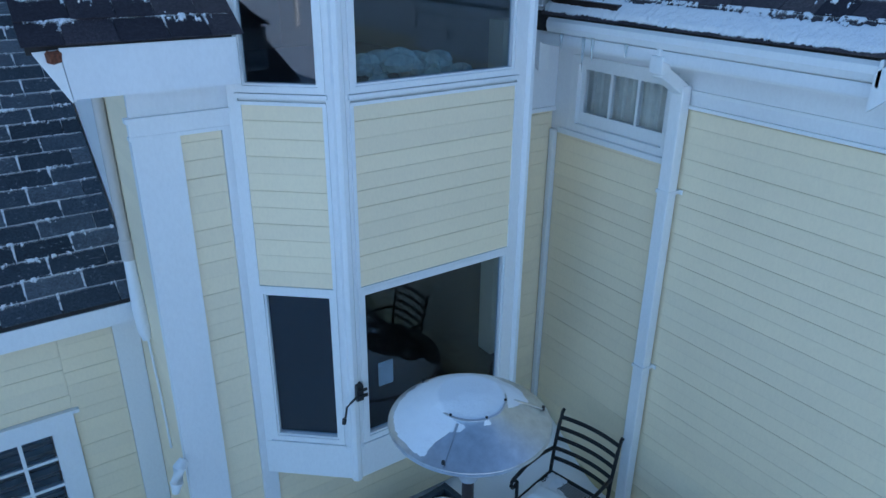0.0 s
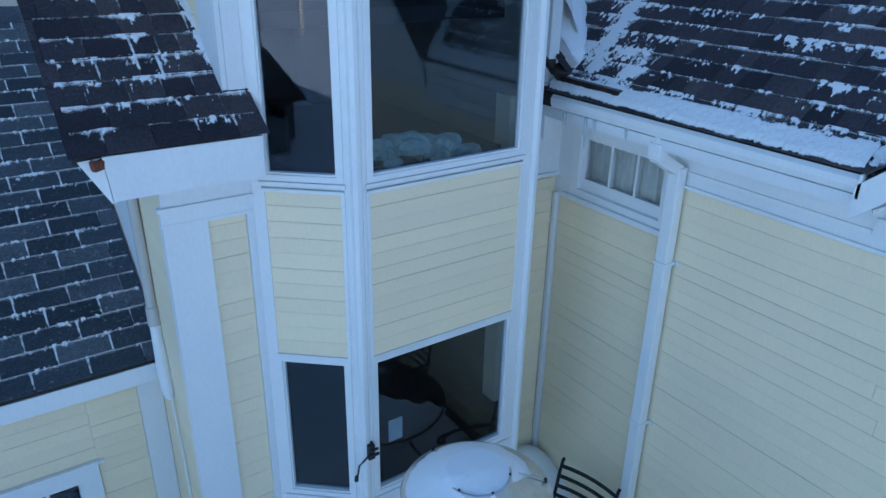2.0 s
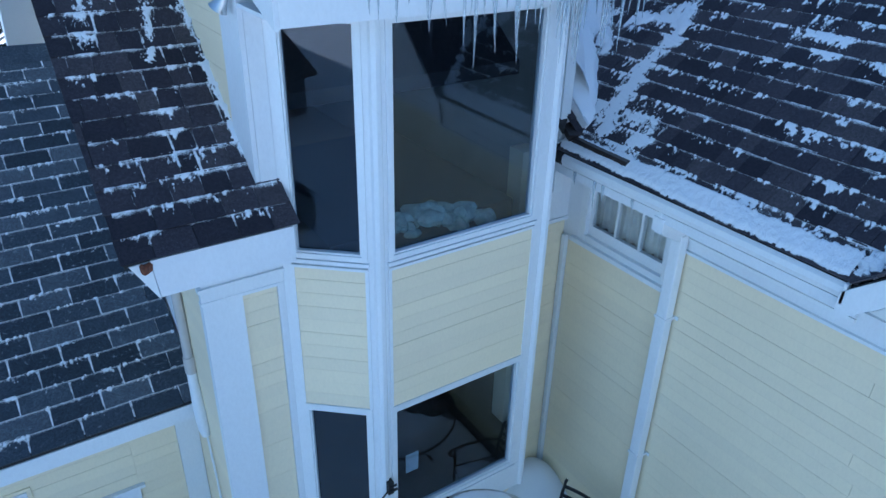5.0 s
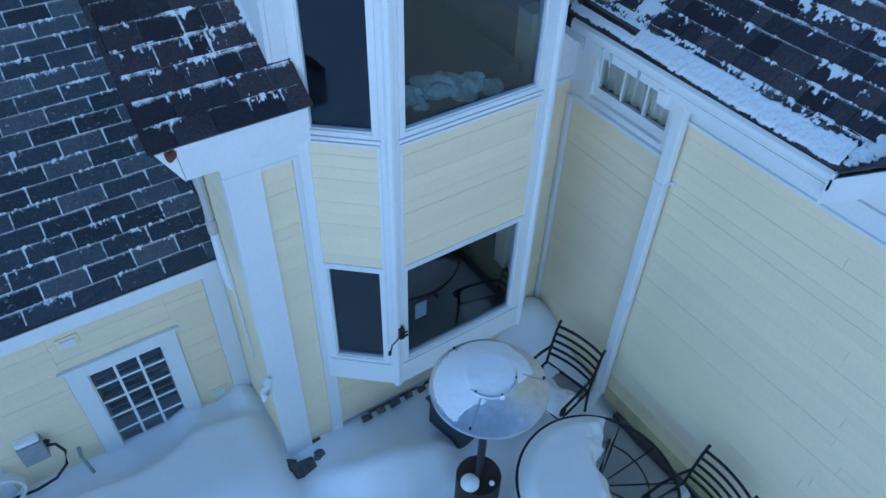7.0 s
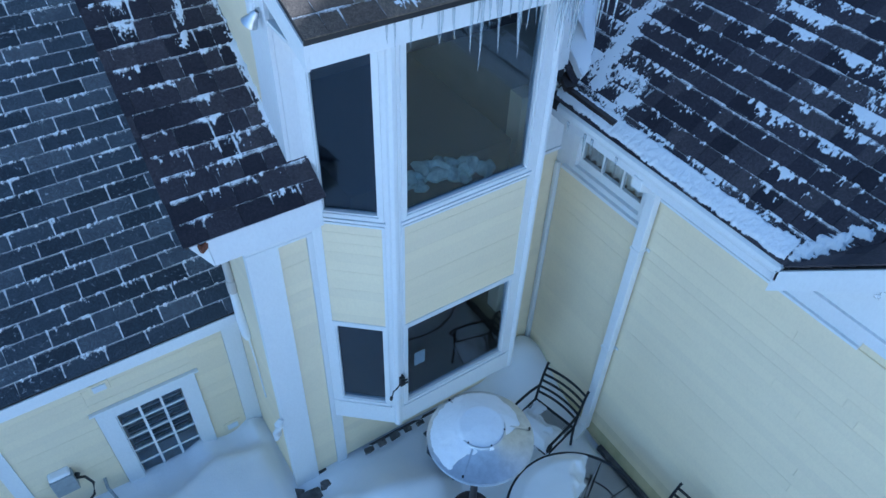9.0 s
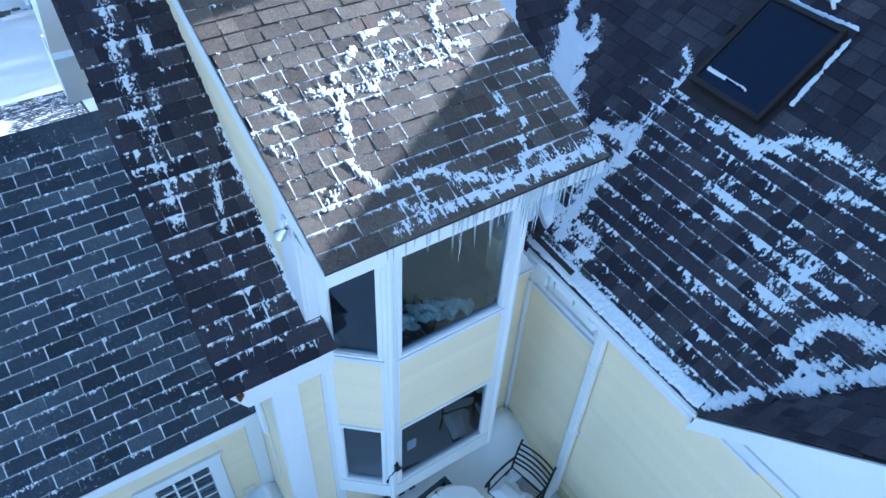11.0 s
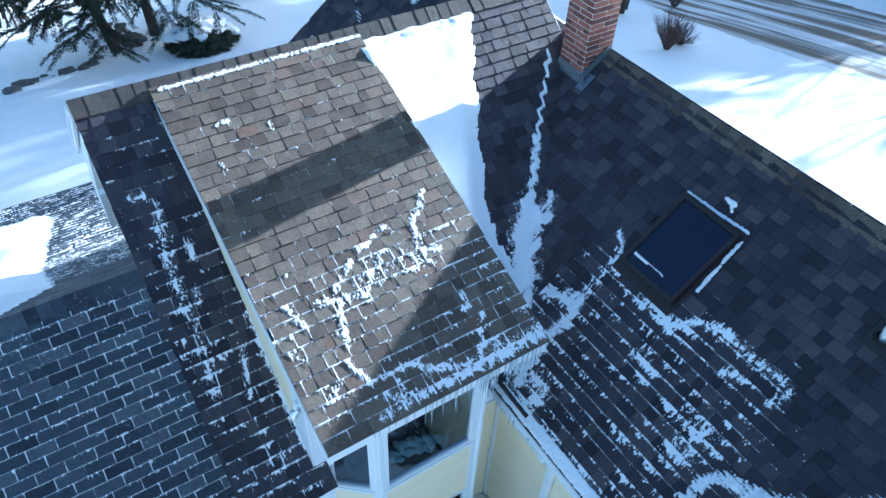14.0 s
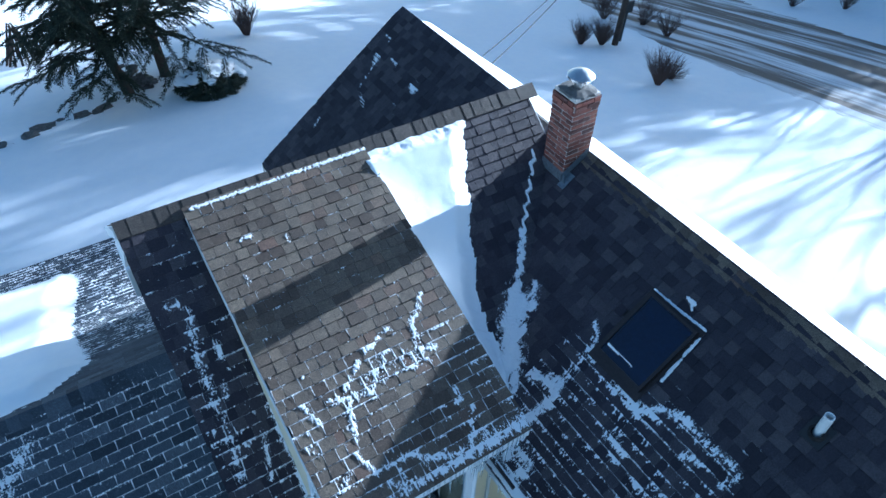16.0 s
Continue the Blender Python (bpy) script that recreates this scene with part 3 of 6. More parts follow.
# ---- roofs ----
def roof(name, label, shape):
    return tagged(new(name, shape.mesh(name, FELT)), label, "roof", kind="structure")


def shingles(parent, origin, u, v, run, rise, inside, mat, kind, limit, single, seed=0, thick=0.011, expose=EXPOSE, first=0.0):
    """Courses of shingles laid from the eave up: origin, unit vectors along and up the slope. The first `limit`
    pieces for which single(x, y) holds are objects, the rest is joined."""
    origin, u, v = Vector(origin), Vector(u).normalized(), Vector(v).normalized()
    n = u.cross(v).normalized()
    if n.z < 0:
        n = -n
    rest, cache, made = S(), {}, 0
    rng = random.Random(int(abs(origin.x * 31 + origin.y * 7) * 100) + 5)
    for r in range(-1 if first > 0.02 else 0, int(rise / expose) + 1):
        s0 = max(0.0, first + r * expose)
        length = min(first + (r + 1) * expose, rise + 0.01) + 0.035 - s0
        if length < 0.05:
            continue
        if kind == "tab":
            j0 = (0.08 - origin.x + (TABW / 2 if r % 2 else 0)) % TABW
            cuts = [j0 + TABW * k for k in range(-1, int(run / TABW) + 2)]
        else:
            cuts = course_joints(run, r, seed)
        tooth = rng.random() < 0.5
        for a, e in zip(cuts, cuts[1:]):
            l, h = max(a, 0.0), min(e, run)
            tooth = not tooth
            if h - l < 0.03:
                continue
            c = origin + u * (l + h) / 2 + v * (s0 + expose / 2)
            if not inside(c.x, c.y):
                continue
            gap = 0.008 if kind == "tab" else 0.003
            width = round(h - l - gap, 3)
            th = thick if kind == "tab" else (0.0105 if tooth else 0.0075)
            lift = rng.uniform(0, 0.0015)
            skew = rng.uniform(-0.012, 0.012)
            key = (width, round(length, 3), th)
            at = origin + u * (l + gap / 2) + v * s0 + n * lift
            uu = (u + v * skew).normalized()
            vv = n.cross(uu) if n.cross(uu).dot(v) > 0 else -n.cross(uu)
            W, L = width, length
            pts = [(0, 0, 0.002), (W, 0, 0.002), (W, 0, 0.002 + th), (0, 0, 0.002 + th), (0, L, -0.006), (W, L, -0.006), (W, L, 0.0), (0, L, 0.0)]
            fs = [(0, 1, 2, 3), (3, 2, 6, 7), (0, 3, 7, 4), (1, 5, 6, 2), (4, 7, 6, 5), (0, 4, 5, 1)]
            m = Matrix(((uu.x, vv.x, n.x, at.x), (uu.y, vv.y, n.y, at.y), (uu.z, vv.z, n.z, at.z), (0, 0, 0, 1)))
            if made < limit and single(c.x, c.y):
                if key not in cache:
                    me = bpy.data.meshes.new("shingle")
                    me.from_pydata(pts, [], fs)
                    me.materials.append(mat)
                    cache[key] = me
                ob = new("shingle", cache[key])
                ob.matrix_world = m
                ob.parent = parent
                made += 1
            else:
                k = len(rest.v)
                rest.v += [tuple(m @ Vector(p)) for p in pts]
                rest.f += [tuple(k + i for i in f) for f in fs]
    if rest.f:
        me = bpy.data.meshes.new("shingle_field")
        me.from_pydata(rest.v, [], rest.f)
        me.materials.append(mat)
        ob = new("shingle_field", me)
        ob.parent = parent
        tagged(ob, kind="stuff")


def ridge_caps(parent, a, b, k0, k1, size=0.30, width=0.16, material=CAP):
    """Overlapping bent caps along a ridge from a to b; k0 and k1 are the slopes to either side."""
    a, b = Vector(a), Vector(b)
    d = (b - a).normalized()
    side = Vector((-d.y, d.x, 0))
    count = int((b - a).length / (size * 0.5))
    step = (b - a).length / count
    cap = S()
    for z in (0.020, 0.008):
        cap.v += [(0, -width, z - k0 * width), (0, 0, z), (0, width, z - k1 * width), (size, -width, z - k0 * width - 0.006), (size, 0, z - 0.006), (size, width, z - k1 * width - 0.006)]
    cap.f = [(0, 1, 4, 3), (1, 2, 5, 4), (7, 6, 9, 10), (8, 7, 10, 11), (0, 6, 7, 1), (1, 7, 8, 2), (3, 4, 10, 9), (4, 5, 11, 10), (0, 3, 9, 6), (2, 8, 11, 5)]
    me = cap.mesh("ridge_cap", material)
    for i in range(count):
        at = a + d * (i * step)
        ob = new("ridge_cap", me)
        ob.matrix_world = Matrix(((d.x, side.x, 0, at.x), (d.y, side.y, 0, at.y), (0, 0, 1, at.z + random.uniform(0, 0.004)), (0, 0, 0, 1)))
        ob.parent = parent


roof_main = roof("roof_main", "dark weathered shingle roof of the main house", S().slab([(0.44, 3.92, RA(3.92) - 0.012), (1.32, 3.92, RA(3.92) - 0.012), (1.32, 7.6, RA(7.6) - 0.012), (0.44, 7.6, RA(7.6) - 0.012)], 0.035)
                 .slab([(1.32, 4.6, RA(4.6) - 0.02), (3.5, 4.6, RA(4.6) - 0.02), (6.45, 7.6, RA(7.6) - 0.02), (1.32, 7.6, RA(7.6) - 0.02)], 0.1)
                 .slab([(3.5, 4.1, RA(4.1) - 0.02), (4.2, 4.6, RA(4.6) - 0.02), (6.45, 7.3, RA(7.3) - 0.02), (3.5, 4.6, RA(4.6) - 0.02)], 0.05)
                 .slab([(0.44, 7.6, RA(7.6) - 0.02), (6.45, 7.6, RA(7.6) - 0.02), (6.45, 10.7, RA(4.5) - 0.02), (0.44, 10.7, RA(4.5) - 0.02)], 0.05))
part("rake_board", S().prism([(0.405, 10.7, RA(4.5) - 0.03), (0.405, 7.6, RA(7.6) - 0.03), (0.405, 7.6, RA(7.6) - 0.23), (0.405, 10.7, RA(4.5) - 0.23)], (0.035, 0, 0)).prism([(0.385, 10.7, RA(4.5) - 0.02), (0.385, 7.6, RA(7.6) - 0.02), (0.385, 7.6, RA(7.6) - 0.07), (0.385, 10.7, RA(4.5) - 0.07)], (0.02, 0, 0)), WHITE, roof_main)
part("soffit", S().prism([(0.60, 4.3, RA(4.3) - 0.13), (0.60, 7.6, RA(7.6) - 0.13), (0.82, 7.6, RA(7.6) - 0.13), (0.82, 4.3, RA(4.3) - 0.13)], (0, 0, -0.02)), WHITE, roof_main)
part("fascia", S().prism([(0.565, 3.905, 3.812), (1.335, 3.905, 3.812), (1.335, 3.905, 3.59), (0.585, 3.905, 3.59)], (0, 0.025, 0)), BOARD, roof_main, "white fascia board stained by dripping ice")
part("eave_return", S().prism([(0.46, 3.912, 3.80), (0.563, 3.912, 3.806), (0.583, 3.912, 3.575)], (0, 0.02, 0)).prism([(0.458, 3.93, 3.80), (0.578, 3.93, 3.575), (0.62, 4.20, 3.70), (0.50, 4.20, 3.95)], (0.02, 0, 0)).box(0.585, 1.335, 3.93, 4.19, 3.59, 3.61), WHITE, roof_main)
part("rake_board", S().prism([(6.46, 7.0, RA(7.0) - 0.04), (6.46, 7.6, RA(7.6) - 0.04), (6.46, 7.6, RA(7.6) - 0.24), (6.46, 7.0, RA(7.0) - 0.24)], (0.03, 0, 0)), WHITE, roof_main)
wall_east = wall("wall_east", "small white gable wall above the wing roof", S().prism([(6.3, 6.9, 5.9), (6.3, 8.3, 5.9), (6.3, 7.6, 6.6)], (0.1, 0, 0)), WHITE)

roof_dormer = roof("roof_dormer", "weathered shingle roof of the shed dormer, sunlit brown put into its colour", S().slab([(1.21, 3.57, RS(3.57) - 0.02), (3.67, 3.57, RS(3.57) - 0.02), (3.67, 7.52, RS(7.52) - 0.02), (1.21, 7.52, RS(7.52) - 0.02)], 0.03))
part("fascia", S().box(1.228, 3.654, 3.575, 3.60, RS(3.575) - 0.19, RS(3.575) - 0.052), WHITE, roof_dormer)
part("soffit", S().box(1.228, 3.654, 3.60, 4.2, RS(3.6) - 0.19, RS(3.6) - 0.17), WHITE, roof_dormer)
for rx in (1.202, 3.655):
    part("rake_board", S().prism([(rx, 3.575, RS(3.575) - 0.052), (rx, 7.45, RS(7.45) - 0.052), (rx, 7.45, RS(7.45) - 0.20), (rx, 3.575, RS(3.575) - 0.20)], (0.025, 0, 0)), WHITE, roof_dormer)
part("drip_edge", S().box(1.20, 3.69, 3.558, 3.568, RS(3.57) - 0.045, RS(3.57) - 0.012), BLACK, roof_dormer)

roof_wing = roof("roof_wing", "dark shingle roof of the wing", S().slab([(3.48, 1.9, RB(3.48) - 0.02), (6.65, -2.0, RB(6.65) - 0.02), (6.65, 11.6, RB(6.65) - 0.02), (3.48, 11.6, RB(3.48) - 0.02)], 0.09)
                 .slab([(6.65, -4, RB(6.65) - 0.02), (9.8, -4, RB(6.65) - 2.63), (9.8, 11.6, RB(6.65) - 2.63), (6.65, 11.6, RB(6.65) - 0.02)], 0.09))
part("fascia", S().box(3.50, 3.53, 1.9, 4.25, 3.62, RB(3.5) - 0.03), BOARD, roof_wing)
part("soffit", S().box(3.53, 3.82, 1.86, 4.29, 3.605, 3.625), WHITE, roof_wing)
part("rake_board", S().prism([(3.640, 4.01, RA(4.01) + 0.085), (3.640, 4.75, RA(4.75) + 0.085), (3.640, 4.75, RA(4.75) - 0.12), (3.640, 4.065, RA(4.065) - 0.01)], (0.022, 0, 0)), BOARD, roof_wing, "sloping white board at the valley foot")
part("eave_flashing", S().bar((3.545, 3.50, RB(3.545) + 0.025), (3.55, 4.03, RB(3.55) + 0.03), 0.055, 0.035).bar((3.55, 4.02, RB(3.55) + 0.04), (3.68, 4.40, RB(3.68) + 0.06), 0.10, 0.05), BRONZE, roof_wing, "dark flashing at the valley foot")
part("rake_board", S().prism([(3.48, 11.6, RB(3.48) - 0.03), (6.65, 11.6, RB(6.65) - 0.03), (6.65, 11.6, RB(6.65) - 0.24), (3.48, 11.6, RB(3.48) - 0.24)], (0, 0.03, 0)), WHITE, roof_wing)

roof_cross = roof("roof_cross", "dark shingle roof of the cross gable", S().slab([(3.46, 1.9, RD(1.9) - 0.02), (3.46, 0.2, RD(0.2) - 0.02), (6.2, 0.2, RD(0.2) - 0.02), (6.2, 0.2, RD(0.2) - 0.03)], 0.08)
                  .slab([(3.46, 0.2, RD(0.2) - 0.02), (3.46, -1.5, RD(1.9) - 0.02), (4.0, -1.5, RD(1.9) - 0.02), (6.2, 0.2, RD(0.2) - 0.02)], 0.08))
part("rake_board", S().prism([(3.44, 1.93, RD(1.93) - 0.03), (3.44, 0.2, RD(0.2) - 0.03), (3.44, 0.2, RD(0.2) - 0.2), (3.44, 1.93, RD(1.93) - 0.2)], (0.03, 0, 0)), WHITE, roof_cross)
part("rake_soffit", S().prism([(3.47, 1.9, RD(1.9) - 0.12), (3.47, 0.2, RD(0.2) - 0.12), (3.81, 0.2, RD(0.2) - 0.12), (3.81, 1.9, RD(1.9) - 0.12)], (0, 0, -0.02)), WHITE, roof_cross)
part("tympanum", S().prism([(3.79, 1.90, 3.515), (3.79, 0.2, RD(0.2) - 0.15), (3.79, -1.5, 3.515)], (0.1, 0, 0)), WHITE, roof_cross, "white gable triangle in shade")

roof_garage = roof("roof_garage", "slate grey tab shingle roof of the garage", S().slab([(-8, 4.80, RC(4.80) - 0.012), (0.85, 4.80, RC(4.80) - 0.012), (0.85, YG, RC(YG) - 0.012), (-8, YG, RC(YG) - 0.012)], 0.07)
                   .slab([(-8, YG, RC(YG) - 0.015), (0.85, YG, RC(YG) - 0.015), (0.85, YK, RF(YK) - 0.015), (-8, YK, RF(YK) - 0.015)], 0.07)
                   .slab([(-8, YK, RF(YK) - 0.015), (0.85, YK, RF(YK) - 0.015), (0.85, 15.5, RF(15.5) - 0.015), (-8, 15.5, RF(15.5) - 0.015)], 0.07))
part("fascia", S().box(-8, 0.835, 4.79, 4.812, RC(4.79) - 0.16, RC(4.79) - 0.03), WHITE, roof_garage)
part("soffit", S().box(-8, 0.835, 4.812, 5.1, RC(4.79) - 0.16, RC(4.79) - 0.14), WHITE, roof_garage)

# ---- the bay window ----
bay = thing("bay_window", "two-storey white bay window with yellow clapboard panels", "bay window", kind="structure")
BAY = [(1.335, 4.145), (1.795, 3.752), (3.085, 3.752), (3.44, 4.285)]


def facet(p, q, lo, hi, margin):
    """One side of the bay from p to q in plan: apron, panes below and above, lapped panel between."""
    p, q = Vector((*p, 0)), Vector((*q, 0))
    run, d = (q - p).length, (q - p).normalized()
    out = Vector((d.y, -d.x, 0))
    M = Matrix(((d.x, out.x, 0, p.x), (d.y, out.y, 0, p.y), (0, 0, 1, 0), (0, 0, 0, 1)))

    def put(name, shape, material, parent=bay, label="", bevel=0.0):
        shape.v = [tuple(M @ Vector(v)) for v in shape.v]
        return part(name, shape, material, parent, label, bevel=bevel)

    a, b = margin
    put("apron", S().box(0, run, -0.07, 0.004, 0.99, 1.245), WHITE)
    put("casing", S().box(0, a, -0.07, 0.0, 1.245, 4.97), WHITE)
    put("casing", S().box(run - b, run, -0.07, 0.0, 1.245, 4.97), WHITE)
    put("head_board", S().box(a, run - b, -0.07, 0.0, hi[1] + 0.03, 4.97), WHITE)
    panel = put("panel", S().box(a, run - b, -0.07, -0.016, lo[1] + 0.03, hi[0] - 0.03), WHITE, label="yellow clapboard panel with white edging")
    put("panel_bead", S().box(a - 0.004, a + 0.018, -0.01, 0.010, lo[1] + 0.05, hi[0] - 0.09).box(run - b - 0.018, run - b + 0.004, -0.01, 0.010, lo[1] + 0.05, hi[0] - 0.09)
        .box(a, run - b, -0.01, 0.012, hi[0] - 0.10, hi[0] - 0.082).box(a, run - b, -0.01, 0.012, lo[1] + 0.032, lo[1] + 0.05), WHITE, panel)
    c0, c1 = M @ Vector((a + 0.016, -0.012, 0)), M @ Vector((run - b - 0.016, -0.012, 0))
    clapboards(panel, (c0.x, c0.y), (c1.x, c1.y), lo[1] + 0.052, hi[0] - 0.10, (out.x, out.y), 0.098)
    for tag, (z0, z1) in (("lower_window", lo), ("upper_window", hi)):
        fr = 0.035
        w = put(tag, S().box(a, a + fr, -0.06, 0.012, z0 - fr, z1 + fr).box(run - b - fr, run - b, -0.06, 0.012, z0 - fr, z1 + fr)
                .box(a + fr, run - b - fr, -0.06, 0.012, z1, z1 + fr).box(a + fr, run - b - fr, -0.06, 0.012, z0 - fr, z0), WHITE, label="white framed fixed window")
        put("sash_bead", S().box(a + fr, a + fr + 0.012, -0.04, 0.0, z0, z1).box(run - b - fr - 0.012, run - b - fr, -0.04, 0.0, z0, z1)
            .box(a + fr + 0.012, run - b - fr - 0.012, -0.04, 0.0, z1 - 0.012, z1).box(a + fr + 0.012, run - b - fr - 0.012, -0.04, 0.0, z0, z0 + 0.012), WHITE, w)
        g = put("pane", S().box(a + fr, run - b - fr, -0.034, -0.028, z0, z1), GLASS, w, "dark reflecting glass")
        g.visible_shadow = False
        put("sill", S().box(a - 0.01, run - b + 0.01, -0.02, 0.022, z0 - fr - 0.028, z0 - fr - 0.004), WHITE, w)


LOW, UP = (1.30, 2.33), (3.545, 4.90)
facet(BAY[0], BAY[1], LOW, UP, (0.055, 0.075))
facet(BAY[1], BAY[2], LOW, UP, (0.055, 0.10))
facet(BAY[2], BAY[3], LOW, UP, (0.07, 0.055))
for cx, cy in (BAY[1], BAY[2]):
    part("corner_post", S().tube([(cx, cy + 0.012, 0.985), (cx, cy + 0.012, 4.985)], 0.035, 8), WHITE, bay)
part("underside", S().prism([(x, y, 0.985) for x, y in ((1.36, 4.14), (1.81, 3.77), (3.07, 3.77), (3.42, 4.26))], (0, 0, 0.03)), WHITE, bay)
# white board between the bay and the dormer's corner
part("side_board", S().box(1.251, 1.345, 4.128, 4.159, 3.70, RS(4.13) - 0.2), BOARD, bay)

# ---- the dormer's sides ----
CHK = 1.25
wall_dormer = wall("wall_dormer", "yellow clapboard cheek of the dormer", S().prism([(CHK, 4.16, RA(4.16) - 0.05), (CHK, 7.5, RA(7.5) - 0.05), (CHK, 7.5, RS(7.5) - 0.06), (CHK, 4.16, RS(4.16) - 0.06)], (0.09, 0, 0))
                   .prism([(3.52, 4.16, RA(4.16) - 0.6), (3.52, 7.5, RA(7.5)), (3.52, 7.5, RS(7.5) - 0.06), (3.52, 4.16, RS(4.16) - 0.06)], (0.09, 0, 0)), WHITE)
clapboards(wall_dormer, (CHK - 0.002, 4.43), (CHK - 0.002, 7.4), 4.16, 6.5, (-1, 0), 0.1,
           clip=lambda z: (max(0.0, (z + 0.13 - 5.13) / KS + 3.55 - 4.43), max(0.0, min(2.9, (z - 3.82) / KA + 3.9 - 4.43))))
part("corner_board", S().prism([(CHK - 0.028, 4.13, RA(4.13) - 0.3), (CHK - 0.028, 4.43, RA(4.43) - 0.05), (CHK - 0.028, 4.43, RS(4.43) - 0.06), (CHK - 0.028, 4.13, RS(4.13) - 0.06)], (0.027, 0, 0)), BOARD, wall_dormer)
part("frieze_board", S().prism([(CHK - 0.026, 4.43, RS(4.43) - 0.06), (CHK - 0.026, 7.3, RS(7.3) - 0.06), (CHK - 0.026, 7.3, RS(7.3) - 0.17), (CHK - 0.026, 4.43, RS(4.43) - 0.17)], (0.025, 0, 0)), WHITE, wall_dormer)

# flood lamp under the dormer's rake
flood = thing("flood_lamp", "silver bell-shaped flood lamp on a white bracket", "lamp")
part("bracket", S().box(1.200, 1.222, 4.20, 4.26, 5.03, 5.09).tube([(1.205, 4.23, 5.07), (1.195, 4.225, 5.045), (1.185, 4.215, 5.01)], 0.02, 10), WHITE, flood)
bell = S().lathe([(0.02, 0.09), (0.035, 0.06), (0.045, 0.02), (0.075, -0.05), (0.082, -0.062), (0.072, -0.058), (0.04, 0.01), (0.0, 0.02)], 20)
bell.v = [tuple(pose(1.172, 4.20, 4.975, 22, 28, 0) @ (Vector(v) * 0.62)) for v in bell.v]
part("bell_shade", bell, STEEL, flood, "polished metal bell shade", smooth=True)

# wall lamp bracket beside the lower panes
hook = thing("lamp_bracket", "small black bracket with a hanging cord on the bay post", "bracket")
part("plate", S().box(1.79, 1.835, 3.700, 3.748, 1.63, 1.74).box(1.80, 1.86, 3.69, 3.70, 1.655, 1.675).box(1.80, 1.855, 3.69, 3.70, 1.70, 1.715), BLACK, hook)
part("cord", S().tube([(1.79, 3.71, 1.66), (1.74, 3.69, 1.65), (1.715, 3.70, 1.62), (1.71, 3.71, 1.55), (1.70, 3.71, 1.53)], 0.007, 6).tube([(1.70, 3.71, 1.535), (1.695, 3.71, 1.50)], 0.014, 6), BLACK, hook)

# bundle of bedding on the upper sill, and a sheet of paper behind the lower pane
bed = S()
for i in range(22):
    cx, cy, cz, rr = 2.06 + 0.032 * i * random.uniform(0.8, 1.1), 3.95 + random.uniform(-0.02, 0.14), 3.50 + random.uniform(0, 0.12), random.uniform(0.04, 0.085)
    bed.lathe([(0.001, -rr * 0.7), (rr * 0.7, -rr * 0.5), (rr, 0), (rr * 0.75, rr * 0.5), (0.3 * rr, rr * 0.72), (0.001, rr * 0.75)], 12, (cx, cy, cz), wobble=lambda t, r: 1 + 0.3 * math.sin(3 * t + cx * 40) + 0.2 * math.sin(7 * t + cx * 90))
tagged(new("bedding", bed.mesh("bedding", CLOTH, True)), "crumpled pale green bedding heaped behind the glass", "bedding")
tagged(new("bed", S().box(1.7, 3.2, 4.25, 6.1, 2.95, 3.42).mesh("bed", DARKFAB)), "bed with a dark cover standing in the bay", "bed")
tagged(new("paper_sheet", S().box(2.05, 2.16, 3.90, 3.903, 1.53, 1.71).mesh("paper_sheet", LINEN)), "white sheet of paper behind the lower glass", "paper")

# ---- the small window of the wing ----
win = thing("window_small", "small white three-pane window under the gutter", "window", kind="structure")
part("window_frame", S().box(3.795, 3.90, 3.200, 3.270, 2.99, 3.52).box(3.795, 3.90, 4.050, 4.120, 2.99, 3.52).box(3.795, 3.90, 3.270, 4.050, 3.46, 3.52).box(3.795, 3.90, 3.270, 4.050, 2.99, 3.04), WHITE, win)
part("sash", S().box(3.835, 3.875, 3.270, 3.305, 3.04, 3.46).box(3.835, 3.875, 4.015, 4.050, 3.04, 3.46).box(3.835, 3.875, 3.305, 4.015, 3.425, 3.46).box(3.835, 3.875, 3.305, 4.015, 3.04, 3.125), WHITE, win)
for my in (3.535, 3.775):
    part("mullion", S().box(3.838, 3.872, my - 0.01, my + 0.01, 3.125, 3.425), WHITE, win)
for y0, y1 in ((3.305, 3.525), (3.545, 3.765), (3.785, 4.015)):
    g = part("pane", S().box(3.852, 3.857, y0, y1, 3.125, 3.425), CLEAR, win)
    g.visible_shadow = False
part("sill", S().box(3.76, 3.83, 3.20, 4.18, 2.955, 2.99), WHITE, win)
cur = S()
cn = 60
for i in range(cn + 1):
    y = 3.25 + 0.82 * i / cn
    x = 3.925 + 0.02 * math.sin(i * 0.9) + 0.012 * math.sin(i * 2.1)
    cur.v += [(x, y, 3.10), (x + 0.004, y, 3.55)]
cur.f = [(2 * i, 2 * i + 2, 2 * i + 3, 2 * i + 1) for i in range(cn)]
tagged(new("curtain", cur.mesh("curtain", LINEN, True)), "white gathered curtain inside the small window", "curtain")
tagged(new("wall_closet", S().box(4.02, 4.06, 3.1, 4.3, 2.8, 3.62).mesh("wall_closet", DIM_PLASTER)), "wall behind the curtain, darkened in colour to look dim", "wall", kind="structure")

# ---- the garage window ----
gwin = thing("window_garage", "white divided garage window half sunk in snow", "window", kind="structure")
part("casing", S().box(-0.56, -0.41, 5.06, 5.098, -0.1, 1.30).box(0.20, 0.34, 5.06, 5.098, -0.1, 1.30).box(-0.41, 0.20, 5.06, 5.098, 1.18, 1.30).box(-0.60, 0.38, 5.05, 5.10, 1.30, 1.325), WHITE, gwin)
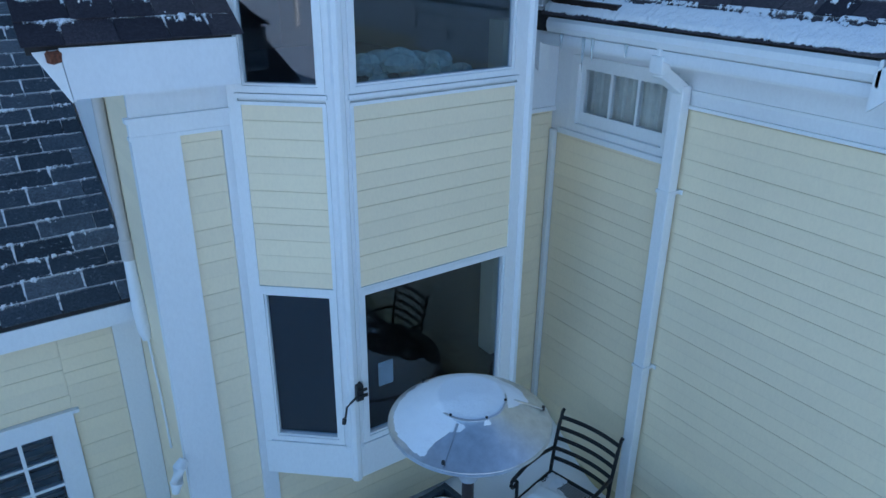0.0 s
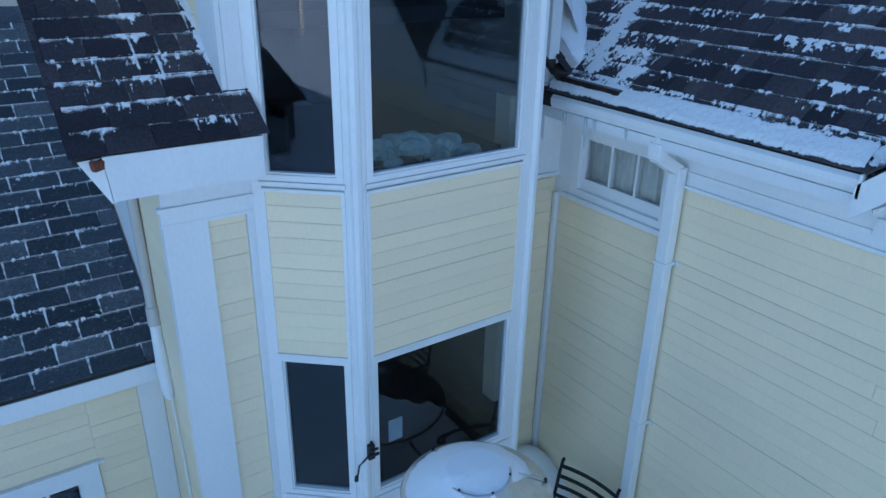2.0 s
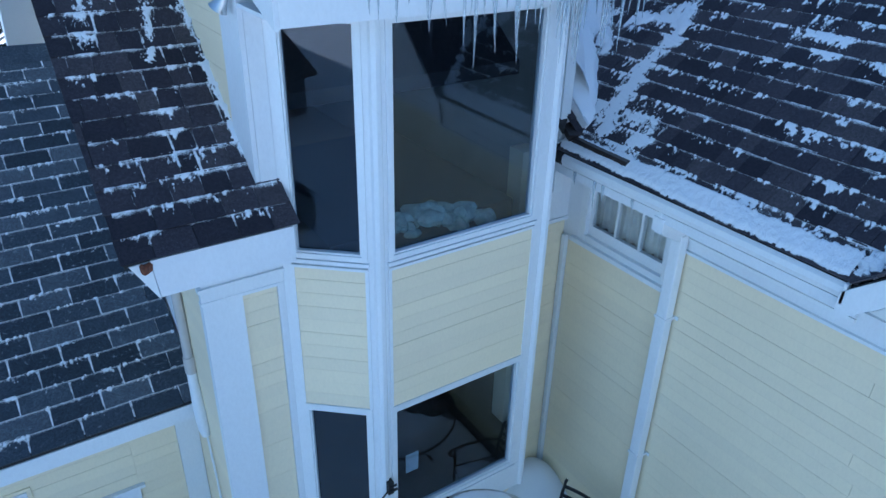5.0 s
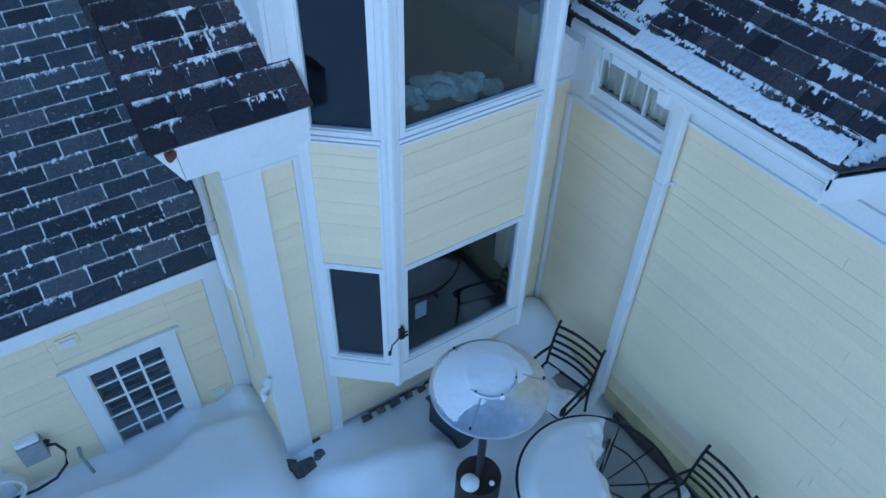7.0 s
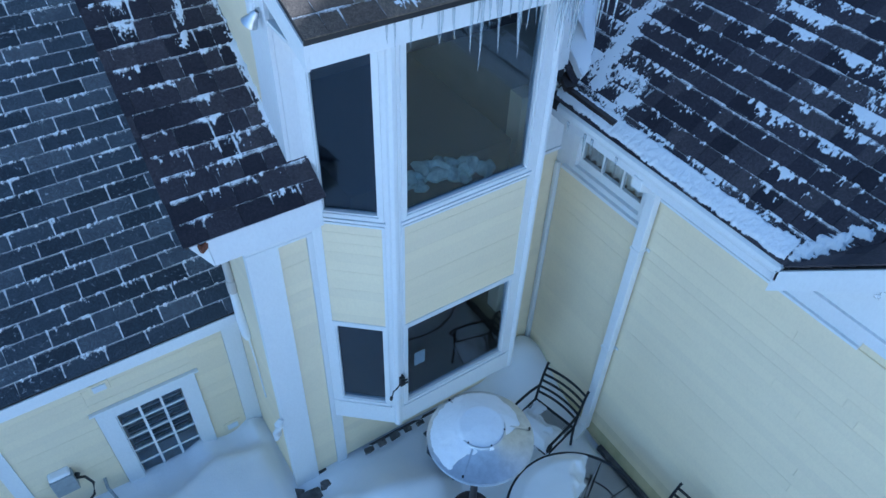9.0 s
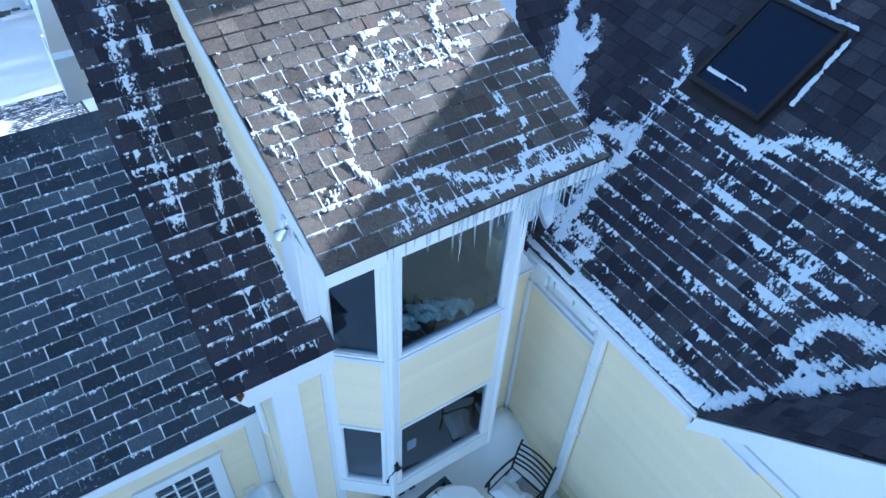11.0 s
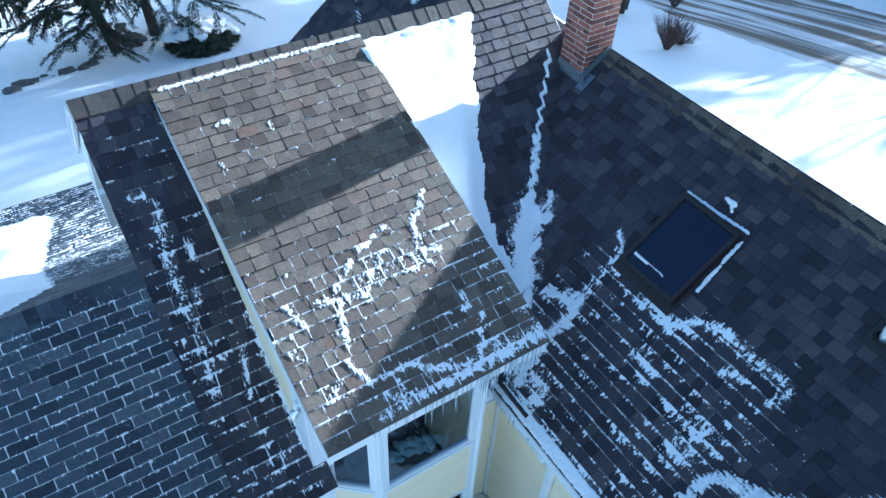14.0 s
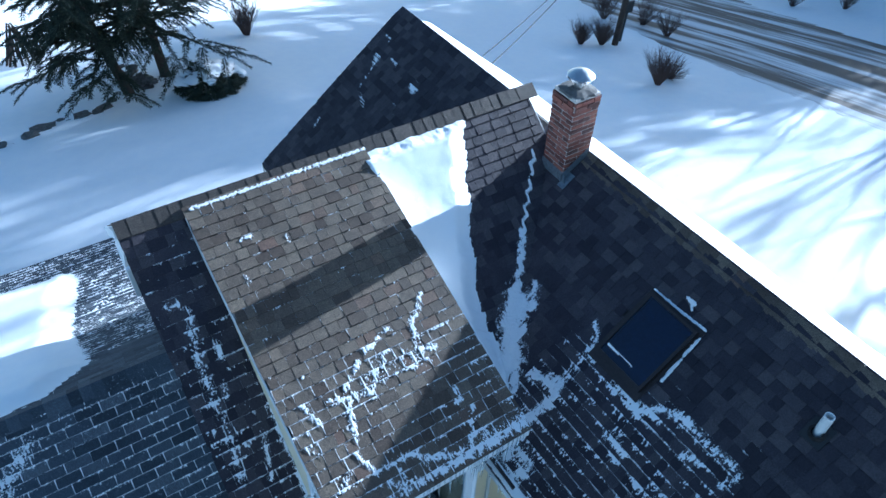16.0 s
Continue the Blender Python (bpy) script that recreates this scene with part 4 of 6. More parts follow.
part("window_frame", S().box(-0.50, -0.40, 5.10, 5.16, 0.02, 1.24).box(0.19, 0.26, 5.10, 5.16, 0.02, 1.24).box(-0.40, 0.19, 5.10, 5.16, 1.17, 1.24).box(-0.40, 0.19, 5.10, 5.16, 0.02, 0.06), WHITE, gwin)
for i in range(1, 3):
    x = -0.40 + 0.59 * i / 3
    part("mullion", S().box(x - 0.012, x + 0.012, 5.105, 5.135, 0.06, 1.17), WHITE, gwin)
for j in range(1, 5):
    z = 0.06 + 1.11 * j / 5
    part("mullion", S().box(-0.40, 0.19, 5.108, 5.132, z - 0.011, z + 0.011), WHITE, gwin)
for i in range(3):
    for j in range(5):
        x, z = -0.40 + 0.59 * i / 3 + 0.012, 0.06 + 1.11 * j / 5 + 0.011
        g = part("pane", S().box(x, x + 0.59 / 3 - 0.024, 5.118, 5.123, z, z + 0.222 - 0.022), GLASS, gwin)
        g.visible_shadow = False
tagged(new("wall_garage_room", S().box(-3, 0.8, 6.2, 6.3, -0.5, 2.0).box(-3, 0.8, 5.25, 6.2, -0.6, -0.5).mesh("wall_garage_room", DIM_PLASTER)), "room behind the garage window, darkened in colour to look dim", "wall", kind="structure")
blind = S()
for j in range(9):
    blind.box(-0.38, 0.18, 5.19, 5.20, 0.35 + 0.09 * j, 0.40 + 0.09 * j)
tagged(new("blind", blind.mesh("blind", DARKFAB)), "dark slatted blind inside the garage window", "blind")

# fittings on the garage wall
for vx, vz in ((-0.42, 1.62), (0.53, 0.24)):
    v = thing("wall_vent", "small square white vent cover on yellow clapboards", "vent", "vents on the garage wall")
    part("plate", S().box(vx - 0.085, vx + 0.085, 5.07, 5.098, vz - 0.06, vz + 0.06), YELLOW, v, bevel=0.004)
    part("flap", S().box(vx - 0.055, vx + 0.055, 5.058, 5.07, vz - 0.035, vz + 0.035), BOARD, v)
meter = thing("meter_box", "grey metal service box with snow on top", "meter box")
part("box", S().box(-1.13, -0.93, 4.99, 5.098, 0.50, 0.74), GREY, meter, bevel=0.008)
part("snow_cap", S().box(-1.125, -0.94, 5.0, 5.095, 0.741, 0.785), SNOW, meter, smooth=True, bevel=0.018)
part("knob", S().tube([(-0.92, 5.04, 0.67), (-0.89, 5.02, 0.67)], 0.02, 8), BLACK, meter)
cable = S().tube([(-0.93, 5.05, 0.60), (-0.86, 5.02, 0.60), (-0.82, 4.99, 0.50), (-0.86, 4.97, 0.35), (-0.98, 4.96, 0.24), (-1.15, 4.97, 0.19), (-1.35, 4.98, 0.20)], 0.013, 8)
tagged(new("power_cable", cable.mesh("power_cable", BLACK, True)), "black cable looping from the service box", "cable")
tap = S().tube([(-0.74, 5.09, 0.34), (-0.74, 4.98, 0.33), (-0.72, 4.94, 0.22), (-0.71, 4.93, 0.12)], 0.016, 8)
tagged(new("wall_tap", tap.mesh("wall_tap", GREY, True)), "frosted outdoor tap on the garage wall", "tap")
reel = thing("hose_reel", "white coiled garden hose hung on the garage wall", "hose")
for k in range(3):
    part("coil", S().tube([(-1.36 + 0.15 * math.cos(t * math.pi / 12), 5.02 - 0.03 * k, 0.34 + 0.17 * math.sin(t * math.pi / 12)) for t in range(25)], 0.016, 8, False), PVC, reel, smooth=True)

# ---- gutters and downpipes ----
gut = thing("gutter", "white gutter filled with snow and ice along the wing eave", "gutter")
gp = [(3.50, 3.775), (3.475, 3.79), (3.455, 3.77), (3.453, 3.735), (3.468, 3.70), (3.50, 3.695)]
part("trough", S().prism([(x, 1.92, z) for x, z in gp], (0, 2.12, 0)), WHITE, gut)
part("end_cap", S().box(3.44, 3.50, 1.905, 1.92, 3.685, 3.80), WHITE, gut)
part("bed_moulding", S().box(3.478, 3.50, 1.92, 4.04, 3.63, 3.69), BOARD, gut)
pipe = thing("downpipe", "square white downpipe with an offset elbow", "downpipe")
part("outlet_head", S().box(3.465, 3.545, 3.075, 3.165, 3.56, 3.66), WHITE, pipe, bevel=0.006)
part("outlet_spout", S().tube([(3.505, 3.12, 3.66), (3.505, 3.12, 3.70)], 0.032, 10), WHITE, pipe)
part("elbow", S().bar((3.505, 3.125, 3.575), (3.745, 3.135, 3.44), 0.075, 0.075), WHITE, pipe, bevel=0.006)
part("pipe", S().box(3.705, 3.785, 3.09, 3.18, 0.14, 3.47), WHITE, pipe, bevel=0.008)
for z in (2.80, 1.5):
    part("strap", S().box(3.698, 3.82, 3.085, 3.185, z - 0.012, z + 0.012).box(3.80, 3.818, 3.06, 3.09, z - 0.014, z + 0.014), WHITE, pipe)
part("shoe", S().bar((3.745, 3.135, 0.17), (3.58, 3.10, 0.08), 0.08, 0.07), WHITE, pipe)
pipe2 = thing("downpipe_round", "round white downpipe with a bent foot beside the garage eave", "downpipe")
part("pipe", S().tube([(0.81, 4.82, 3.66), (0.812, 4.79, 3.1), (0.815, 4.76, 2.52)], 0.033, 12), BEIGE, pipe2, "dirty beige pipe", smooth=True)
part("collar", S().tube([(0.815, 4.762, 2.57), (0.815, 4.757, 2.44)], 0.041, 12), BEIGE, pipe2, smooth=True)
part("foot", S().tube([(0.815, 4.758, 2.46), (0.815, 4.73, 2.30), (0.812, 4.69, 2.12), (0.815, 4.67, 1.98), (0.82, 4.665, 1.92)], [0.034, 0.04, 0.045, 0.042, 0.028], 10), WHITE, pipe2, "foot coated with ice", smooth=True)
part("cable", S().tube([(0.825, 4.67, 1.95), (0.835, 4.64, 1.5), (0.835, 4.60, 1.1)], 0.008, 6), WHITE, pipe2)
spot = S().tube([(0.815, 4.14, 1.34), (0.785, 4.125, 1.30), (0.75, 4.11, 1.21), (0.735, 4.105, 1.14)], [0.022, 0.042, 0.040, 0.022], 10)
lamp = thing("wall_light", "white outdoor wall light capped with snow at the corner board", "lamp")
part("shade", spot, WHITE, lamp, smooth=True)
part("arm", S().tube([(0.835, 4.155, 1.30), (0.80, 4.13, 1.29)], 0.02, 8), WHITE, lamp)
rust = S().lathe([(0.0, 0.012), (0.02, 0.02), (0.035, 0.008), (0.03, -0.03), (0.0, -0.04)], 10, (0.535, 3.908, 3.785), wobble=lambda t, r: 1 + 0.3 * math.sin(3 * t + 1))
tagged(new("rusted_flashing", rust.mesh("rusted_flashing", RUST, True)), "rusted metal flashing at the eave corner", "flashing")

# ---- chimney ----
chim = thing("chimney", "old red brick chimney with a round metal cap", "chimney")
CX0, CX1, CY0, CY1, CZ0, CZ1 = 6.22, 6.68, 6.24, 6.70, 5.55, 7.26
part("core", S().box(CX0 + 0.010, CX1 - 0.010, CY0 + 0.010, CY1 - 0.010, CZ0, CZ1), MORTAR, chim)
bl, bh, bd = 0.205, 0.056, 0.10
bmesh_brick = S().box(-bl / 2, bl / 2, -bd / 2, bd / 2, 0, bh).mesh("brick", BRICK)
half_brick = S().box(-0.047, 0.047, -bd / 2, bd / 2, 0, bh).mesh("brick", BRICK)
rows = int((CZ1 - CZ0) / 0.0725)
for r in range(rows):
    z = CZ0 + r * 0.0725 + 0.006
    corbel = 0.018 if r >= rows - 2 else 0.0
    for sx, sy, ang in ((0, -1, 0), (1, 0, 90), (0, 1, 180), (-1, 0, 270)):
        mx, my, half = (CX0 + CX1) / 2, (CY0 + CY1) / 2, 0.23 + corbel
        spans = [(-0.117, bmesh_brick), (0.108, bmesh_brick)] if r % 2 else [(-0.175, half_brick), (-0.0145, bmesh_brick), (0.15, half_brick)]
        for off, me in spans:
            b = new("brick", me)
            ox, oy = (off, -half + bd / 2 - random.uniform(-0.002, 0.002))
            c, s = math.cos(radians(ang)), math.sin(radians(ang))
            b.matrix_world = pose(mx + c * ox - s * oy, my + s * ox + c * oy, z, 0, 0, ang + random.uniform(-0.4, 0.4))
            b.parent = chim
part("flashing", S().prism([(CX0 - 0.03, CY0 - 0.10, RB(CX0 - 0.03) + 0.02), (CX0 - 0.03, CY1, RB(CX0) + 0.02), (CX0 - 0.008, CY1, RB(CX0) + 0.16), (CX0 - 0.008, CY0 - 0.02, RB(CX0) + 0.14)], (0.01, 0, 0))
     .prism([(CX0 - 0.05, CY0 - 0.014, RB(CX0) + 0.01), (CX1 - 0.05, CY0 - 0.014, RB(CX1 - 0.05) + 0.01), (CX1 - 0.05, CY0 - 0.014, RB(CX1 - 0.05) + 0.14), (CX0 - 0.05, CY0 - 0.014, RB(CX0) + 0.14)], (0, -0.006, 0))
     .prism([(CX0 - 0.08, CY0 - 0.13, RB(CX0 - 0.08) + 0.022), (CX0 + 0.12, CY0 - 0.13, RB(CX0 + 0.12) + 0.022), (CX0 + 0.12, CY0, RB(CX0 + 0.12) + 0.022), (CX0 - 0.08, CY0, RB(CX0 - 0.08) + 0.022)], (0, 0, 0.006)), LEAD, chim, "dull lead flashing")
part("mortar_crown", S().lathe([(0.26, -0.01), (0.24, 0.015), (0.14, 0.04), (0.0, 0.045)], 16, (6.45, 6.47, CZ1 - 0.005), wobble=lambda t, r: 1 + 0.10 * math.cos(4 * t + math.pi) + 0.03 * math.sin(9 * t)), STONE, chim, "crumbling mossy mortar crown")
part("flue_pipe", S().tube([(6.46, 6.47, CZ1), (6.46, 6.47, CZ1 + 0.20)], 0.075, 18), STEEL, chim, smooth=True)
part("cap", S().lathe([(0.185, 0.0), (0.188, 0.03), (0.16, 0.055), (0.08, 0.105), (0.0, 0.118)], 28, (6.46, 6.47, CZ1 + 0.18)), STEEL, chim, "round galvanised chimney cap", smooth=True)

# ---- skylight ----
light = thing("skylight", "dark framed roof window edged with snow", "skylight")
nB, uB, vB = Vector((-KB, 0, 1)).normalized(), Vector((0, 1, 0)), Vector((1, 0, KB)).normalized()


def on_wing(x, y, shape):
    at = Vector((x, y, RB(x)))
    M = Matrix(((uB.x, vB.x, nB.x, at.x), (uB.y, vB.y, nB.y, at.y), (uB.z, vB.z, nB.z, at.z), (0, 0, 0, 1)))
    shape.v = [tuple(M @ Vector(v)) for v in shape.v]
    return shape


SKX, SKY, SW, SL = 5.14, 3.25, 0.78, 1.02
part("frame", on_wing(SKX, SKY, S().box(0, SW, 0, 0.05, 0, 0.09).box(0, SW, SL - 0.045, SL, 0, 0.10).box(0, 0.04, 0.05, SL - 0.045, 0, 0.09).box(SW - 0.04, SW, 0.05, SL - 0.045, 0, 0.09)), BRONZE, light, "dark bronze metal frame")
part("curb_flashing", on_wing(SKX, SKY, S().box(-0.05, SW + 0.05, -0.12, SL + 0.06, 0.012, 0.022)), BRONZE, light)
g = part("pane", on_wing(SKX, SKY, S().box(0.04, SW - 0.04, 0.05, SL - 0.045, 0.072, 0.078)), NAVY, light, "dark blue reflecting glass")
part("shade_cloth", on_wing(SKX, SKY, S().box(0.06, SW - 0.06, 0.06, SL - 0.06, 0.02, 0.03)), DARKFAB, light)
vent = thing("vent_pipe", "white plastic vent pipe standing on the roof", "vent pipe")
part("pipe", S().lathe([(0.055, -0.1), (0.055, 0.33), (0.045, 0.33), (0.045, 0.0)], 20, (5.98, 1.61, RB(5.98))), PVC, vent, smooth=True)
part("boot", on_wing(5.98, 1.61, S().box(-0.13, 0.13, -0.14, 0.14, 0.012, 0.022).lathe([(0.10, 0.02), (0.065, 0.07), (0.06, 0.10)], 18)), BLACK, vent)

# ---- patio heater ----
HX, HY = 1.93, 2.74
heater = thing("patio_heater", "tall patio heater with a snow-dusted metal reflector", "patio heater")
part("reflector", S().lathe([(0.398, 2.035), (0.405, 2.045), (0.402, 2.058), (0.36, 2.075), (0.19, 2.155), (0.178, 2.172), (0.165, 2.172), (0.10, 2.178), (0.02, 2.180), (0.0, 2.180)], 64, (HX, HY, 0)), STEEL, heater, "dull aluminium dome reflector", smooth=True)
part("rim", S().tube([(HX + 0.404 * math.cos(t * math.pi / 32), HY + 0.404 * math.sin(t * math.pi / 32), 2.046) for t in range(65)], 0.007, 6, False), STEEL, heater, smooth=True)
for a in (-25, 95, 215):
    c, s = math.cos(radians(a)), math.sin(radians(a))
    part("seam", S().bar((HX + 0.19 * c, HY + 0.19 * s, 2.159), (HX + 0.395 * c, HY + 0.395 * s, 2.066), 0.012, 0.006), STEEL, heater)
    part("bolt", S().tube([(HX + 0.38 * c, HY + 0.38 * s, 2.068), (HX + 0.38 * c, HY + 0.38 * s, 2.088)], 0.009, 8), BLACK, heater)
for a in range(20, 380, 60):
    c, s = math.cos(radians(a)), math.sin(radians(a))
    part("bolt", S().tube([(HX + 0.172 * c, HY + 0.172 * s, 2.168), (HX + 0.172 * c, HY + 0.172 * s, 2.186)], 0.007, 8), BLACK, heater)
part("ring", S().lathe([(0.178, 2.172), (0.182, 2.178), (0.172, 2.182), (0.166, 2.174)], 48, (HX, HY, 0)), STEEL, heater, smooth=True)
part("burner", S().lathe([(0.0, 2.06), (0.085, 2.06), (0.085, 2.0), (0.065, 1.96), (0.06, 1.72), (0.05, 1.68), (0.0, 1.68)], 24, (HX, HY, 0)), STEEL, heater, smooth=True)
part("pole", S().tube([(HX, HY, 0.82), (HX, HY, 1.70)], 0.032, 14), BRONZE, heater, smooth=True)
part("tank_housing", S().lathe([(0.19, 0.0), (0.19, 0.05), (0.182, 0.06), (0.182, 0.84), (0.176, 0.85), (0.16, 0.838), (0.0, 0.835)], 36, (HX, HY, 0)), BRONZE, heater, "dark bronze cylinder housing", smooth=True)
for i, (dx, dy, r) in enumerate(((-0.10, -0.02, 0.075), (0.05, -0.11, 0.022))):
    part("snow_lump", S().lathe([(0.001, -0.005), (r, -0.005), (r * 1.02, 0.03 * r / 0.07), (r * 0.7, 0.055 * r / 0.07), (0.001, 0.065 * r / 0.07)], 14, (HX + dx, HY + dy, 0.838)), SNOW, heater, smooth=True)


def cap_height(x, y):
    dx, dy = x - HX, y - HY
    r = np.hypot(dx, dy)
    dome = np.interp(r, [0, 0.165, 0.19, 0.36, 0.402], [2.180, 2.172, 2.155, 2.075, 2.058])
    far = 0.45 * dx + 0.89 * dy
    side = 0.89 * dx - 0.45 * dy
    n = fbm(x * 12, y * 12, 4) - 0.5
    v = np.minimum(far + 0.17 - 0.9 * np.clip(side - 0.06, 0, 1) + 0.25 * np.clip(-side, 0, 1), 0.375 - r - 0.35 * np.clip(side - 0.15, 0, 1)) * 6 + 0.5 * n
    v = np.maximum(v, 0.25 - np.abs(r - 0.16) * 12 + 1.2 * n)
    v = np.where(r < 0.385, v, -1)
    h = np.clip(v * 0.03, -0.01, 0.03)
    return dome + h + 0.001, v > 0


tagged(sheet("reflector_snow", np.arange(HX - 0.42, HX + 0.42, 0.011), np.arange(HY - 0.42, HY + 0.42, 0.011), cap_height, SNOW), "crust of snow lying on the heater reflector", "snow", kind="stuff")

# ---- round table ----
TX, TY, TR, TZ = 2.74, 2.20, 0.655, 0.72
table = thing("patio_table", "round black iron table with a woven mesh top", "table")
ring = lambda r, z: [(TX + r * math.cos(t * math.pi / 36), TY + r * math.sin(t * math.pi / 36), z) for t in range(73)]
part("rim", S().tube(ring(TR, TZ), 0.014, 8, False), IRON, table, smooth=True)
part("inner_ring", S().tube(ring(0.42, TZ - 0.012), 0.008, 6, False), IRON, table, smooth=True)
part("hub_ring", S().tube(ring(0.06, TZ), 0.010, 6, False), IRON, table, smooth=True)
net = S()
for i in range(-36, 37):
    o = i * 0.018
    if abs(o) < TR - 0.02:
        e = math.sqrt(TR * TR - o * o) - 0.005
        for c, s in ((math.cos(0.5), math.sin(0.5)), (math.cos(1.55), math.sin(1.55))):
            net.bar((TX - s * o - c * e, TY + c * o - s * e, TZ), (TX - s * o + c * e, TY + c * o + s * e, TZ), 0.005, 0.004)
part("mesh_top", net, IRON, table, "fine black expanded metal mesh")
for a in range(0, 360, 30):
    c, s = math.cos(radians(a)), math.sin(radians(a))
    part("spoke", S().bar((TX + 0.06 * c, TY + 0.06 * s, TZ - 0.013), (TX + TR * c, TY + TR * s, TZ - 0.013), 0.012, 0.012), IRON, table)
for a in (35, 125, 215, 305):
    c, s = math.cos(radians(a)), math.sin(radians(a))
    part("leg", S().tube([(TX + 0.48 * c, TY + 0.48 * s, TZ - 0.02), (TX + 0.30 * c, TY + 0.30 * s, 0.45), (TX + 0.34 * c, TY + 0.34 * s, 0.2), (TX + 0.50 * c, TY + 0.50 * s, 0.0)], 0.014, 8), IRON, table, smooth=True)


def table_snow(x, y):
    dx, dy = x - TX, y - TY
    r = np.hypot(dx, dy)
    n = fbm(x * 4.5, y * 4.5, 4) - 0.5
    v = np.minimum(TR + 0.01 - r, 0.10 - dx * 0.80 + dy * 0.60 + 0.42 * n)
    v = np.maximum(v, 0.05 - np.hypot(dx - 0.30, dy + 0.42) + 0.1 * n)
    h = 0.11 * step_up(0, 0.16, v) + 0.03 * (fbm(x * 3, y * 3, 3) - 0.5)
    return TZ + 0.003 + np.where(v > 0, h, -0.004), v > 0


tagged(sheet("table_snow", np.arange(TX - 0.7, TX + 0.7, 0.016), np.arange(TY - 0.7, TY + 0.7, 0.016), table_snow, SNOW), "thick snow blanket covering most of the table", "snow", kind="stuff")

# ---- chairs ----
chair = thing("patio_chair", "black iron patio chair with ladder back and snowy seat", "chair", "patio chairs")
for sy in (-0.25, 0.25):
    part("back_post", S().tube([(0.27, sy, 0.0), (0.235, sy, 0.25), (0.215, sy, 0.45), (0.24, sy, 0.65), (0.285, sy, 0.86), (0.315, sy, 0.955), (0.335, sy, 0.965)], 0.014, 8), IRON, chair, smooth=True)
    part("front_leg", S().tube([(-0.25, sy, 0.0), (-0.225, sy, 0.25), (-0.22, sy, 0.45), (-0.225, sy, 0.62)], 0.013, 8), IRON, chair, smooth=True)
    arm = [(0.245, sy, 0.66), (0.10, sy * 1.06, 0.675), (-0.10, sy * 1.08, 0.675), (-0.22, sy * 1.06, 0.655)]
    arm += [(-0.235 - 0.05 * math.sin(t) * (1 - t / 9), sy * 1.06, 0.605 + 0.05 * math.cos(t) * (1 - t / 9)) for t in (0.3, 0.9, 1.6, 2.4, 3.2, 4.0, 4.8, 5.6)]
    part("arm", S().tube(arm, 0.014, 8), IRON, chair, smooth=True)
for z in (0.57, 0.655, 0.74, 0.825, 0.91):
    x = float(np.interp(z, [0.45, 0.65, 0.86, 0.955], [0.215, 0.24, 0.285, 0.315]))
    sl = S()
    pts = [(x + 0.035 * (1 - (k / 6) ** 2), 0.25 * k / 6, z) for k in range(-6, 7)]
    for a, b in zip(pts, pts[1:]):
        sl.bar(a, b, 0.010, 0.032)
    part("back_slat", sl, IRON, chair)
part("seat_frame", S().tube([(-0.23, -0.25, 0.44), (0.22, -0.25, 0.44)], 0.012, 8).tube([(-0.23, 0.25, 0.44), (0.22, 0.25, 0.44)], 0.012, 8).tube([(-0.235, -0.25, 0.44), (-0.235, 0.25, 0.44)], 0.012, 8).tube([(0.22, -0.25, 0.44), (0.22, 0.25, 0.44)], 0.012, 8), IRON, chair, smooth=True)
net = S()
for i in range(25):
    o = -0.24 + 0.02 * i
    net.bar((-0.23, o, 0.44), (0.22, o, 0.44), 0.006, 0.005)
    if -0.23 < o < 0.22:
        net.bar((o, -0.25, 0.44), (o, 0.25, 0.44), 0.006, 0.005)
part("seat_mesh", net, IRON, chair)
CH1 = pose(3.185, 3.24, 0.02, 0, 0, 12.6)
CH2 = pose(3.27, 1.66, 0.02, 0, 0, -4)
chair.matrix_world = CH1
copy_thing(chair, CH2)


def seat_snow(m, seed):
    inv = m.inverted()

    def height(x, y):
        lx = inv[0][0] * x + inv[0][1] * y + inv[0][3]
        ly = inv[1][0] * x + inv[1][1] * y + inv[1][3]
        n = fbm(x * 8 + seed, y * 8, 4) - 0.5
        v = np.minimum(np.minimum(0.245 - np.abs(ly), 0.06 - lx + 0.25 * n), lx + 0.245)
        v = np.maximum(v, np.minimum(0.05 - np.abs(ly - 0.16), 0.19 - np.abs(lx)) + 0.1 * n)
        return m.translation.z + 0.445 + 0.08 * step_up(0, 0.1, v) + 0.02 * n * (v > 0), v > 0
    c = m.translation
    tagged(sheet("seat_snow", np.arange(c.x - 0.36, c.x + 0.36, 0.014), np.arange(c.y - 0.36, c.y + 0.36, 0.014), height, SNOW), "pad of snow lying on the chair seat", "snow", kind="stuff")


seat_snow(CH1, 3.1)
seat_snow(CH2, 8.7)

# ---- low square fire table behind the heater ----
fire = thing("fire_table", "low dark square fire table with a snow-filled top", "fire table", at=pose(2.37, 3.60, 0.04, 0, 0, 8) @ Matrix.Scale(0.70, 4))
for sx in (-1, 1):
    part("side_panel", S().box(sx * 0.29 - 0.015, sx * 0.29 + 0.015, -0.30, 0.30, 0.03, 0.60), DARKFAB, fire, bevel=0.006)
    part("front_panel", S().box(-0.275, 0.275, sx * 0.29 - 0.014, sx * 0.29 + 0.014, 0.03, 0.60), DARKFAB, fire, bevel=0.006)
    part("rim", S().box(sx * 0.31 - 0.035, sx * 0.31 + 0.035, -0.345, 0.345, 0.60, 0.63), DARKFAB, fire, bevel=0.01)
    part("rim", S().box(-0.275, 0.275, sx * 0.31 - 0.035, sx * 0.31 + 0.035, 0.60, 0.63), DARKFAB, fire, bevel=0.01)
fs = S()
